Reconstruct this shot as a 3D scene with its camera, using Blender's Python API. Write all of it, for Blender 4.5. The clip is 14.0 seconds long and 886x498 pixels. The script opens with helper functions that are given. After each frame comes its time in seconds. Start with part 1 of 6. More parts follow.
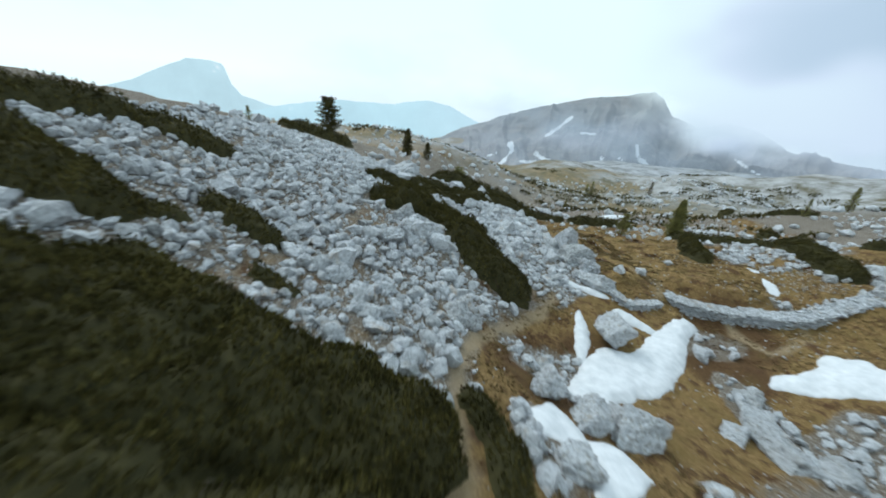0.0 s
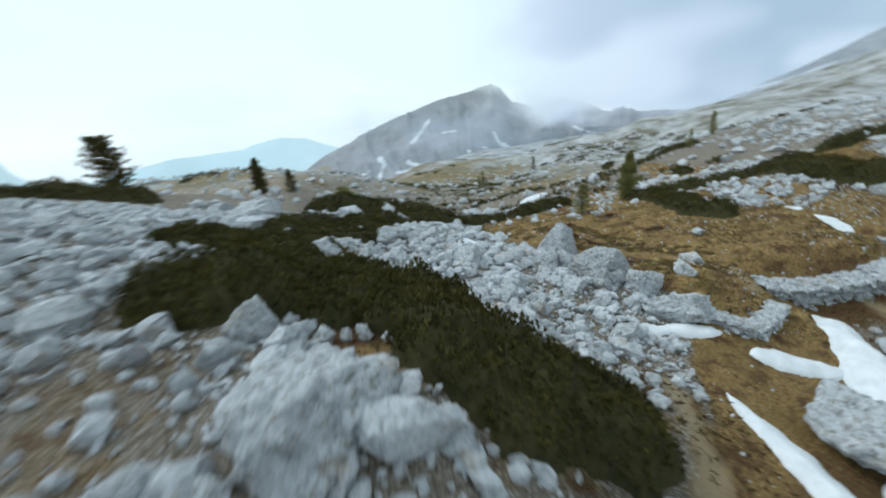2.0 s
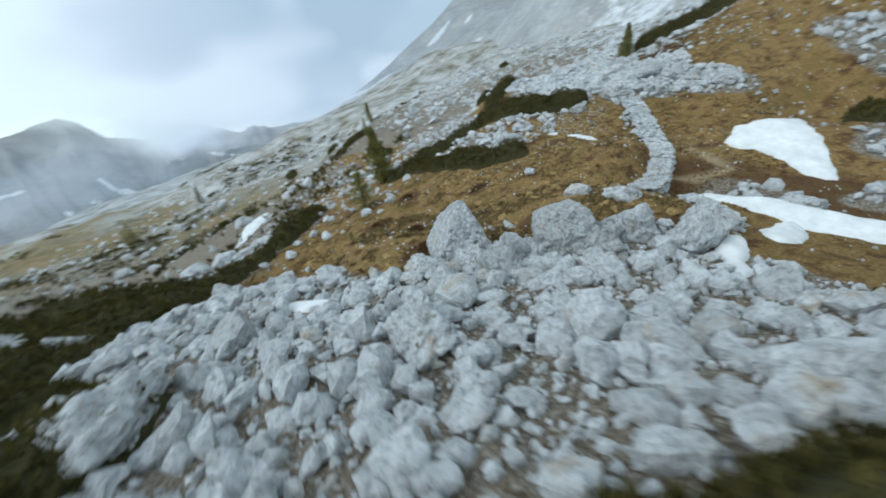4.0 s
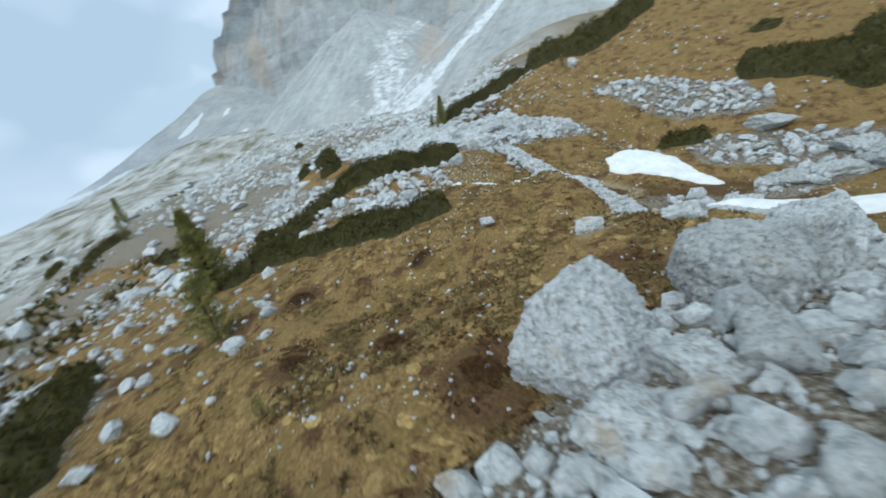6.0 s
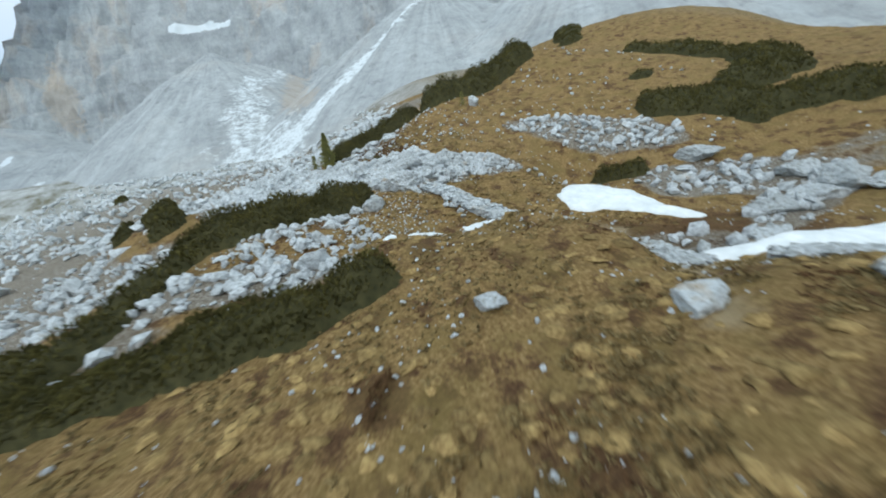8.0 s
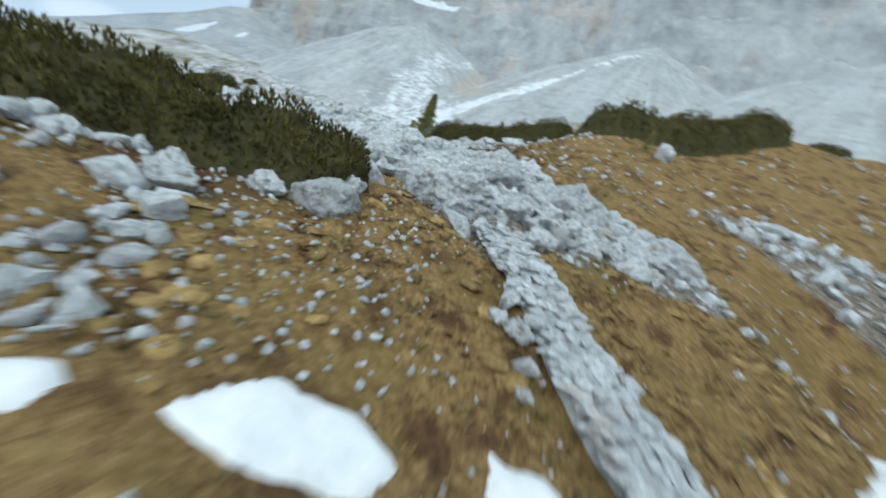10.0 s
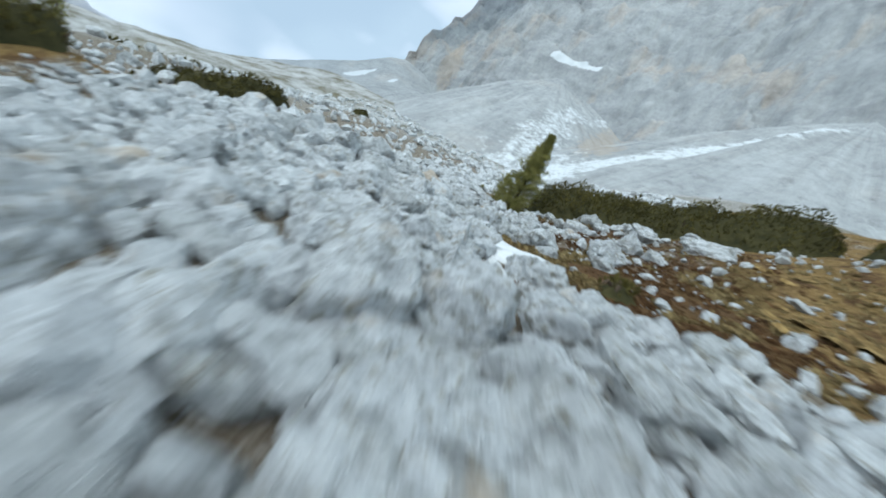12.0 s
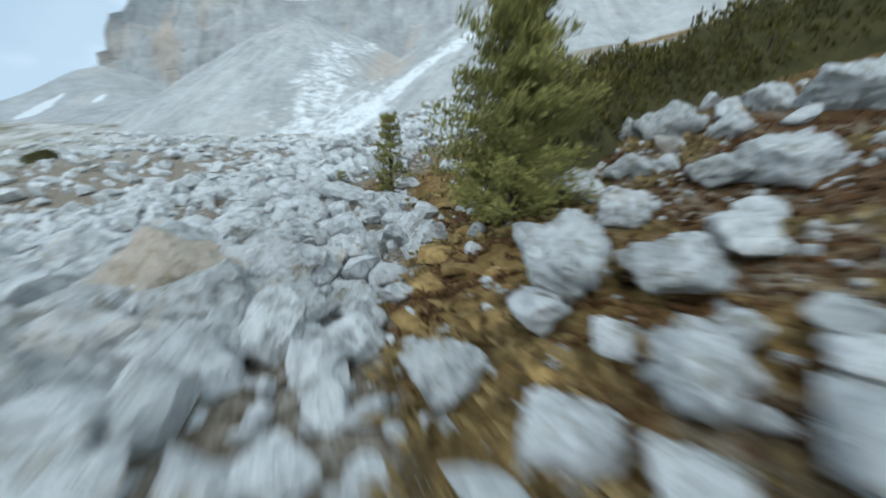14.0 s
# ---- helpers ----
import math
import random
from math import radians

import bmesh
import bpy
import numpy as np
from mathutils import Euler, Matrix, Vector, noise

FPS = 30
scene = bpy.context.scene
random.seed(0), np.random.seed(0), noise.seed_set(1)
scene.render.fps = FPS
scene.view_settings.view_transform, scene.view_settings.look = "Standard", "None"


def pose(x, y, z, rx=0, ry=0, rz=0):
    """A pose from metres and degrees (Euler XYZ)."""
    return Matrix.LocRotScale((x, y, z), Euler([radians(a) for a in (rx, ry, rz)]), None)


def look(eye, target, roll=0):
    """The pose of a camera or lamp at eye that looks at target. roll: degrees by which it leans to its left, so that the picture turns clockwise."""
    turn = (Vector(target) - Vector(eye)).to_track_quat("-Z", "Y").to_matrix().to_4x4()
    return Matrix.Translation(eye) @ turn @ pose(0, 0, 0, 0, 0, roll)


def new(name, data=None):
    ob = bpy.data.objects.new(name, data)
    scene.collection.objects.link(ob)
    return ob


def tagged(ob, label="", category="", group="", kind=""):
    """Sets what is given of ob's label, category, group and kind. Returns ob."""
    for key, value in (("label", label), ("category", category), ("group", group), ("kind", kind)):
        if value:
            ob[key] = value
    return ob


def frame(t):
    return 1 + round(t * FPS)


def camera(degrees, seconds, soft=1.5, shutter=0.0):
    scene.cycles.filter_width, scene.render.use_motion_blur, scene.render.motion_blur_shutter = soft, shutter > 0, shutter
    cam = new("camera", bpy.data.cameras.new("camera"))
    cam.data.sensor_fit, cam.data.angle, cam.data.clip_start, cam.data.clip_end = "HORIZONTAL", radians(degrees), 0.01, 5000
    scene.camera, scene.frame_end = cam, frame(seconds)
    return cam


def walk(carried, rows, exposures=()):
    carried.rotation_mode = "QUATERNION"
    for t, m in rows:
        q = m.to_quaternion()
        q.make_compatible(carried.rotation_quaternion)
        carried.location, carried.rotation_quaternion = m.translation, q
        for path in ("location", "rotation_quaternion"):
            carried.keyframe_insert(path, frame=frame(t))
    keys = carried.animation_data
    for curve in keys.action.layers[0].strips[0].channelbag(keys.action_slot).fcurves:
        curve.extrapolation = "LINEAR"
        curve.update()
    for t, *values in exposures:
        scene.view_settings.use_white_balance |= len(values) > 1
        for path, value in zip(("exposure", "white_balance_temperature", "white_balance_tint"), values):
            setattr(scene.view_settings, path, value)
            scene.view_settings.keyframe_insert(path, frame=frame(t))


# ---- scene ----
cam = camera(103.6, 14.0, soft=1.8, shutter=0.6)
walk(cam, [
    (0.0, pose(-0.000, 0.000, 0.000, 64.78, -4.69, 2.21)),
    (0.5, pose(-0.155, 4.141, -1.317, 65.66, -3.58, 2.18)),
    (1.0, pose(-0.314, 8.421, -2.463, 67.20, -0.74, -1.40)),
    (1.5, pose(-0.549, 12.472, -3.401, 67.61, 2.34, -8.96)),
    (2.0, pose(-0.588, 16.676, -4.401, 67.21, 5.90, -20.21)),
    (2.5, pose(-0.732, 20.716, -5.402, 65.67, 9.00, -33.91)),
    (3.0, pose(-0.650, 24.082, -6.289, 63.96, 10.53, -47.42)),
    (3.5, pose(-0.092, 27.609, -6.976, 62.34, 10.77, -62.39)),
    (3.7, pose(0.093, 28.814, -7.169, 62.06, 10.48, -67.57)),
    (5.8, pose(7.063, 38.134, -8.912, 67.72, 10.02, -106.45)),
    (6.0, pose(7.769, 38.643, -9.005, 68.43, 10.46, -109.55)),
    (6.5, pose(9.994, 39.669, -9.462, 70.71, 11.69, -118.13)),
    (7.0, pose(11.915, 40.042, -9.540, 71.77, 14.69, -125.86)),
    (7.2, pose(12.699, 39.989, -9.567, 71.81, 15.24, -128.64)),
    (9.3, pose(23.719, 31.864, -10.994, 74.86, -6.55, -120.82)),
    (9.5, pose(24.761, 31.002, -11.096, 75.01, -10.04, -117.62)),
    (10.0, pose(27.326, 28.915, -11.293, 74.90, -18.73, -108.09)),
    (10.5, pose(30.404, 26.956, -11.281, 73.53, -27.99, -95.49)),
    (11.0, pose(34.019, 25.858, -10.597, 72.21, -31.86, -87.68)),
    (11.5, pose(37.150, 25.265, -10.066, 73.11, -29.86, -87.28)),
    (12.0, pose(40.591, 24.921, -9.797, 74.33, -26.44, -88.07)),
    (12.5, pose(44.034, 24.796, -9.636, 75.78, -22.01, -91.54)),
    (13.0, pose(46.990, 24.822, -9.580, 76.70, -16.62, -98.13)),
    (13.5, pose(50.404, 24.763, -9.841, 76.89, -8.46, -108.40)),
    (14.0, pose(53.530, 24.532, -10.034, 74.49, 0.14, -118.75)),
], exposures=[(0.0, 0.0), (3.7, 0.0), (6.0, 0.14), (9.5, 0.16), (10.5, 0.28), (11.5, 0.28), (12.5, 0.18), (14.0, 0.24)])

# ---- world: overcast mountain daylight ----
SUN_HEIGHT, SUN_TURN = radians(46), radians(318)
world = bpy.data.worlds.new("overcast_sky")
scene.world = world
world.use_nodes = True
wn, wl = world.node_tree.nodes, world.node_tree.links
wn.clear()
w_out = wn.new("ShaderNodeOutputWorld")
w_bg = wn.new("ShaderNodeBackground")
w_sky = wn.new("ShaderNodeTexSky")
w_sky.sky_type, w_sky.sun_disc = "NISHITA", False
w_sky.sun_elevation, w_sky.sun_rotation = SUN_HEIGHT, SUN_TURN
w_sky.altitude = 2000
w_dim = wn.new("ShaderNodeMix")
w_dim.data_type, w_dim.blend_type = "RGBA", "MULTIPLY"
w_dim.inputs[0].default_value = 1.0
w_dim.inputs[7].default_value = (0.11, 0.11, 0.11, 1)
w_tc = wn.new("ShaderNodeTexCoord")
w_map = wn.new("ShaderNodeMapping")
w_map.inputs["Scale"].default_value = (1.0, 1.0, 2.2)
w_noise = wn.new("ShaderNodeTexNoise")
w_noise.inputs["Scale"].default_value = 1.15
w_noise.inputs["Detail"].default_value = 5
w_noise.inputs["Roughness"].default_value = 0.55
w_ramp = wn.new("ShaderNodeValToRGB")
w_ramp.color_ramp.elements[0].position = 0.36
w_ramp.color_ramp.elements[0].color = (0.67, 0.83, 0.95, 1)
w_ramp.color_ramp.elements[1].position = 0.54
w_ramp.color_ramp.elements[1].color = (0.79, 0.985, 1.07, 1)
w_mix = wn.new("ShaderNodeMix")
w_mix.data_type = "RGBA"
w_mix.inputs[0].default_value = 0.9
wl.new(w_tc.outputs["Generated"], w_map.inputs["Vector"])
wl.new(w_map.outputs["Vector"], w_noise.inputs["Vector"])
wl.new(w_noise.outputs["Fac"], w_ramp.inputs["Fac"])
wl.new(w_sky.outputs["Color"], w_dim.inputs[6])
wl.new(w_dim.outputs[2], w_mix.inputs[6])
wl.new(w_ramp.outputs["Color"], w_mix.inputs[7])
wl.new(w_mix.outputs[2], w_bg.inputs["Color"])
w_bg.inputs["Strength"].default_value = 1.15
wl.new(w_bg.outputs["Background"], w_out.inputs["Surface"])

sun = new("sun", bpy.data.lights.new("sun", "SUN"))
sun.data.energy, sun.data.angle, sun.data.color = 1.15, radians(30), (0.97, 1.0, 0.98)
sun.matrix_world = look((0, 0, 0), (-math.sin(SUN_TURN) * math.cos(SUN_HEIGHT), -math.cos(SUN_TURN) * math.cos(SUN_HEIGHT), -math.sin(SUN_HEIGHT)))

# ---- landform ----
# heights of the ground on a coarse net, 12.25 m by 9 m, from (-30, -10)
NET = np.array([
    [1.2, -1.7, -4.6, -7.3, -9.5, -5.3, -1.5, 0.5, 0.5, 0.0],
    [1.1, -2.6, -6.3, -9.8, -12.7, -8.5, -4.5, -3.2, -2.8, -2.8],
    [0.8, -3.4, -7.7, -12.1, -15.7, -11.5, -7.4, -6.7, -6.2, -5.7],
    [0.2, -3.9, -8.4, -13.4, -18.2, -14.0, -9.9, -10.0, -9.6, -8.7],
    [-0.9, -4.6, -8.8, -13.3, -15.3, -13.3, -11.5, -12.0, -12.0, -11.5],
    [-2.4, -5.9, -9.7, -13.6, -15.3, -14.0, -13.3, -13.4, -13.6, -13.5],
    [-4.4, -7.7, -11.1, -14.3, -16.5, -16.2, -15.8, -15.6, -15.3, -14.9],
    [-6.3, -9.7, -12.9, -15.7, -17.8, -18.6, -18.7, -18.2, -17.2, -16.1],
    [-8.2, -11.7, -15.0, -17.6, -19.6, -21.1, -21.7, -20.9, -19.3, -17.3]])
# mounds (positive) and hollows: x, y, height, radius
MOUNDS = [(30.8, 13.4, -1.8, 3.0), (13.6, 45.1, -1.6, 3.0), (6.6, 16.3, -1.5, 4.5), (16.0, 27.9, 1.0, 3.0),
          (54.8, 30.3, 1.1, 4.5), (20.4, 36.3, -0.7, 3.0), (36.7, 35.6, 0.9, 4.5), (29.2, 26.6, -0.9, 3.0),
          (24.5, 30.2, 0.6, 3.0), (58.3, 23.0, -0.6, 3.0), (-0.1, 23.1, 1.0, 3.0), (35.1, 24.7, 0.5, 3.0),
          (49.5, 10.0, 1.7, 5.0), (49.0, -6.0, 1.3, 7.0), (28.4, 30.6, 0.45, 2.0), (12.0, 37.5, -0.5, 2.5), (57.3, 21.2, 0.45, 1.6),
          (63.5, 38.6, 2.0, 5.5), (51.3, 38.0, 1.5, 4.5), (2.5, 52.3, 1.1, 4.5)]
# the track stands on a retaining wall; the ground drops on its south side
WALL_LINE = [(19.7, 26.3), (21.5, 25.4), (25.4, 24.2), (29.0, 24.0), (32.0, 24.3), (34.6, 24.65)]
# the wider valley: x, y, height
WIDE = [(60, 106, -34), (60, 160, -38), (120, 120, -33), (-20, 110, -16), (-70, 80, -11), (-70, 20, 4), (-60, -50, 8),
        (0, -60, -12), (60, -60, 10), (110, -40, 10), (110, 20, -10), (106, 44, -8), (150, 35, -5), (100, 60, -17), (160, 100, -18),
        (210, 0, 8), (260, 80, 2), (-110, 160, -34), (0, 250, -62), (150, 260, -52), (320, 260, -45), (60, 400, -75),
        (300, 400, -75), (-150, 420, -100), (-500, 500, -150), (0, 900, -150), (-700, 0, -20), (0, -500, 60), (500, 100, 10)]


def net_height(x, y):
    u, v = np.clip((x + 30) / 12.25, 0, 8.98), np.clip((y + 10) / 9.0, 0, 7.98)
    i, j = np.floor(u).astype(int), np.floor(v).astype(int)
    a, b = u - i, v - j
    wa = ((1 - a) ** 3 / 6, (3 * a**3 - 6 * a * a + 4) / 6, (-3 * a**3 + 3 * a * a + 3 * a + 1) / 6, a**3 / 6)
    wb = ((1 - b) ** 3 / 6, (3 * b**3 - 6 * b * b + 4) / 6, (-3 * b**3 + 3 * b * b + 3 * b + 1) / 6, b**3 / 6)
    z = 0 * u
    for k in range(4):
        for m in range(4):
            z = z + wa[k] * wb[m] * NET[np.clip(j - 1 + m, 0, 8), np.clip(i - 1 + k, 0, 9)]
    for mx, my, h, r in MOUNDS:
        z = z + h * np.exp(-((x - mx) ** 2 + (y - my) ** 2) / r**2)
    south = np.interp(x, [p[0] for p in WALL_LINE], [p[1] for p in WALL_LINE]) - y
    ramp_ = lambda lo, hi, q: np.clip((q - lo) / (hi - lo), 0, 1)
    return z - 0.8 * ramp_(0.1, 0.8, south) * ramp_(6.5, 2.5, south) * ramp_(18.5, 21, x) * ramp_(34, 30, x) + 1.05 * ramp_(0.4, 1.5, -south) * ramp_(5.2, 1.8, -south) * ramp_(19, 21.5, x) * ramp_(30, 27, x)


def wide_height(x, y):
    top, low = 0 * x, 0 * x
    for wx, wy, h in WIDE:
        w = 1 / (((x - wx) ** 2 + (y - wy) ** 2) / 100 + 4) ** 1.6
        top, low = top + w * h, low + w
    return top / low


def height(x, y):
    """The smooth lie of the land at arrays x, y."""
    x, y = np.asarray(x, float), np.asarray(y, float)
    out = np.hypot(np.maximum(np.maximum(-30 - x, x - 80), 0), np.maximum(np.maximum(-10 - y, y - 62), 0))
    s = np.clip(out / 28, 0, 1)
    s = s * s * (3 - 2 * s)
    r = np.hypot(x - 25, y - 25)
    # behind the pine ridge the ground falls away to the north
    away = np.clip((y - 54) / 14, 0, 1) * np.clip((x + 6) / 9, 0, 1) * np.clip((36 - x) / 16, 0, 1) * np.clip((130 - y) / 40, 0, 1)
    return net_height(x, y) * (1 - s) + wide_height(x, y) * s - 4.5 * away * away * (3 - 2 * away) - 0.34 * np.maximum(r - 520, 0)


rng = np.random.default_rng(7)


def cell_noise(x, y, seed=0):
    """Smooth value noise between 0 and 1 on arrays."""
    i, j = np.floor(x).astype(np.int64), np.floor(y).astype(np.int64)
    a, b = x - i, y - j
    a, b = a * a * (3 - 2 * a), b * b * (3 - 2 * b)

    def lattice(p, q):
        h = (p * 374761393 + q * 668265263 + seed * 974634777) & 0x7FFFFFFF
        h = ((h ^ (h >> 13)) * 1274126177) & 0x7FFFFFFF
        return ((h ^ (h >> 16)) & 0xFFFF) / 65535.0

    top = lattice(i, j) * (1 - a) + lattice(i + 1, j) * a
    low = lattice(i, j + 1) * (1 - a) + lattice(i + 1, j + 1) * a
    return top * (1 - b) + low * b


def fbm(x, y, octaves=4, seed=0):
    x, y = np.asarray(x, float), np.asarray(y, float)
    total, size, amount = 0, 0, 1.0
    for k in range(octaves):
        total = total + amount * cell_noise(x * 2**k + 17.3 * k, y * 2**k - 9.1 * k, seed + k)
        size += amount
        amount *= 0.5
    return total / size


def smooth(lo, hi, v):
    s = np.clip((v - lo) / (hi - lo), 0, 1)
    return s * s * (3 - 2 * s)


def line_distance(x, y, points):
    """The distance from arrays x, y to a polyline, and how far along it (0 to 1) the nearest place is."""
    best, along = np.full(np.shape(x), 1e9), np.zeros(np.shape(x))
    n = len(points) - 1
    for k in range(n):
        (ax, ay), (bx, by) = points[k], points[k + 1]
        dx, dy = bx - ax, by - ay
        s = np.clip(((x - ax) * dx + (y - ay) * dy) / (dx * dx + dy * dy + 1e-9), 0, 1)
        d = np.hypot(x - ax - s * dx, y - ay - s * dy)
        along = np.where(d < best, (k + s) / n, along)
        best = np.minimum(d, best)
    return best, along


# ---- what covers the ground ----
SCREE_EDGE_Y = [-30, 5, 8, 15, 20, 24, 26, 30, 37, 47, 60]
SCREE_EDGE_X = [-6, -1, 0.5, 3.0, 7.0, 11.5, 14.5, 13.4, 12.0, 13, 14]
# patches of broken rock: x, y, half length, half width, turn, amount
ROCK_PATCHES = [(40.8, 22.6, 6.0, 3.4, -0.3, 1.0), (41.8, 27.2, 3.2, 2.0, 0.1, 1.0), (53, 28.0, 14, 5.2, 0.06, 1.0), (68, 32, 17, 10, 0.1, 1.0), (57, 25.2, 6, 1.9, 0.0, 0.9), (4.6, 8.2, 1.6, 2.6, 0.2, 0.8),
                (37.3, 20.0, 5.0, 1.8, 0.8, 1.0), (31.5, 8.5, 7, 2.6, 0.25, 0.85), (22, 11.5, 5, 2.6, 0.4, 0.7), (18.8, 13.8, 1.6, 4.2, -0.1, 0.9), 
                (54, 18.5, 5, 4.0, 0.1, 0.35)]
ROCK_PATCHES += [(-8, 72, 26, 22, 0.0, 0.85), (30, 92, 42, 30, 0.0, 0.8), (4, 58, 12, 5, 0.0, 0.85), (43.0, 21.3, 2.6, 1.4, -0.5, 0.9), (51.4, 22.25, 1.1, 0.9, 0.0, 0.9), (54.0, 22.7, 1.0, 0.8, 0.0, 0.4), (28.2, 25.6, 0.9, 0.9, 0.0, 0.8), (36, 45, 8, 3, 0.9, 0.5), (55, 48, 16, 7, 0.5, 0.55), (20, 56, 14, 7, 0.2, 0.5),
                (95, 40, 30, 16, 0.3, 0.8), (15, 8, 6, 3, 0.3, 0.4), (20.5, 21.5, 3.4, 2.0, 0.2, 0.45), (34.5, 38.5, 6, 1.4, 0.9, 0.65), (6.8, 15.6, 3.2, 3.2, 0.0, 0.5)]
TRAIL = [(8.6, 22.8), (7.6, 20.8), (5.6, 18.9), (3.4, 16.4), (1.6, 13.0), (1.0, 10.2), (1.1, 7.2), (1.0, 2.0), (0.5, -6.0)]
KERB_PATH = [(18.6, 25.6), (19.4, 27.5), (18.0, 30.0)]
LOW_WALL = [(14.2, 25.2), (14.6, 24.4), (15.4, 24.1), (16.9, 24.4), (18.3, 24.8)]
LINK_PATH = [(29.2, 23.9), (28.3, 22.0), (27.2, 21.8), (25.8, 21.0), (24.4, 20.7), (23.6, 22.6), (23.6, 24.6)]


def scree(x, y):
    """How much of the ground is broken rock, 0 to 1."""
    wob = 5 * (fbm(x / 5, y / 5, 4, 11) - 0.5)
    edge = np.interp(y, SCREE_EDGE_Y, SCREE_EDGE_X)
    s = smooth(-1.2, 1.2, edge - x + wob * 0.5) * smooth(60, 50, y)
    for px, py, rx, ry, turn, amount in ROCK_PATCHES:
        c, q = math.cos(turn), math.sin(turn)
        u, v = ((x - px) * c + (y - py) * q) / rx, (-(x - px) * q + (y - py) * c) / ry
        s = np.maximum(s, amount * smooth(1.25, 0.75, np.hypot(u, v) + wob * 0.20))
    brown = smooth(0.54, 0.66, fbm(x / 2.6 + 3, y / 2.6, 3, 5)) * smooth(24, 8, np.hypot(x - 1, y - 15))
    s = s * (1 - 0.6 * brown)
    east = smooth(58, 70, x + wob) * smooth(-8, 4, y + wob) * smooth(95, 70, y - 0.25 * x + wob)
    east = np.maximum(east, smooth(75, 95, x + 2 * wob) * smooth(-50, -20, y))
    s = np.maximum(s, east)
    s = s * (1 - smooth(2.2, 1.2, np.hypot(x - 46.9, y - 21.0))) * (1 - smooth(1.7, 0.9, np.hypot(x + 0.7, y - 24.9)))
    far = smooth(80, 130, np.hypot(x - 25, y - 25))
    return np.clip(s * (1 - far) + np.maximum(0.6, east) * far, 0, 1)


def bumpy(x, y):
    """Height with the small unevenness of turf and rubble."""
    s = scree(x, y)
    z = height(x, y)
    near = smooth(160, 60, np.hypot(x - 25, y - 25))
    z = z + near * ((fbm(x / 2.6, y / 2.6, 3, 21) - 0.5) * (0.35 + 0.45 * s) + (fbm(x / 0.8, y / 0.8, 2, 31) - 0.5) * (0.26 - 0.08 * s))
    return z + (1 - near) * (fbm(x / 26, y / 26, 5, 41) - 0.5) * 9


HEATHS = ((-0.7, 24.9, 1.2), (55.5, 17, 5), (47.5, 20, 3), (6.5, 14.5, 4.5), (10, 17, 3), (23, 22.5, 4), (13.7, 36.6, 1.3), (41, 27.5, 2.5), (20, 19, 3.5), (30, 36.5, 3), (24.1, 41.4, 1.3), (18.7, 41.5, 1.1), (14.3, 36.5, 1.4), (23.1, 35.6, 0.9), (15.2, 31.2, 1.3), (17.5, 38.2, 0.8),
          (46, 21, 3.5), (51.5, 18.5, 4), (27.3, 30.8, 0.7), (27.8, 30.1, 0.5), (28.9, 31.9, 0.8), (35.6, 31.0, 2.0), (43, 29.3, 1.0), (24.4, 44.5, 1.2), (23.6, 46.6, 1.0), (24.7, 49.4, 1.5))


def heath_cover(x, y):
    """Where dark brown heath takes the place of the turf, 0 to 0.4."""
    amount = 0 * x
    for hx, hy, hr in HEATHS:
        amount = np.maximum(amount, 0.6 * smooth(hr * 1.4, hr * 0.4, np.hypot(x - hx, y - hy)))
    return amount


def ground_z(x, y):
    return float(bumpy(np.array([float(x)]), np.array([float(y)]))[0])


# ---- materials ----
def material(name):
    m = bpy.data.materials.new(name)
    m.use_nodes = True
    n = m.node_tree.nodes
    return m, n, m.node_tree.links, n["Principled BSDF"]


def ramp(n, stops):
    r = n.new("ShaderNodeValToRGB")
    e = r.color_ramp.elements
    e[0].position, e[0].color = stops[0][0], (*stops[0][1], 1)
    e[1].position, e[1].color = stops[-1][0], (*stops[-1][1], 1)
    for p, c in stops[1:-1]:
        k = e.new(p)
        k.color = (*c, 1)
    return r


def noise_tex(n, l, vector, scale, detail=4, rough=0.6):
    t = n.new("ShaderNodeTexNoise")
    t.inputs["Scale"].default_value, t.inputs["Detail"].default_value, t.inputs["Roughness"].default_value = scale, detail, rough
    l.new(vector, t.inputs["Vector"])
    return t


def blend(n, l, fac, a, b, mode="MIX"):
    m = n.new("ShaderNodeMix")
    m.data_type, m.blend_type = "RGBA", mode
    for socket, v in ((m.inputs[0], fac), (m.inputs[6], a), (m.inputs[7], b)):
        if isinstance(v, bpy.types.NodeSocket):
            l.new(v, socket)
        else:
            socket.default_value = v if isinstance(v, float) else (*v, 1)
    return m.outputs[2]


def bump(n, l, bsdf, heights, strength, distance):
    b = n.new("ShaderNodeBump")
    b.inputs["Strength"].default_value, b.inputs["Distance"].default_value = strength, distance
    l.new(heights, b.inputs["Height"])
    l.new(b.outputs["Normal"], bsdf.inputs["Normal"])


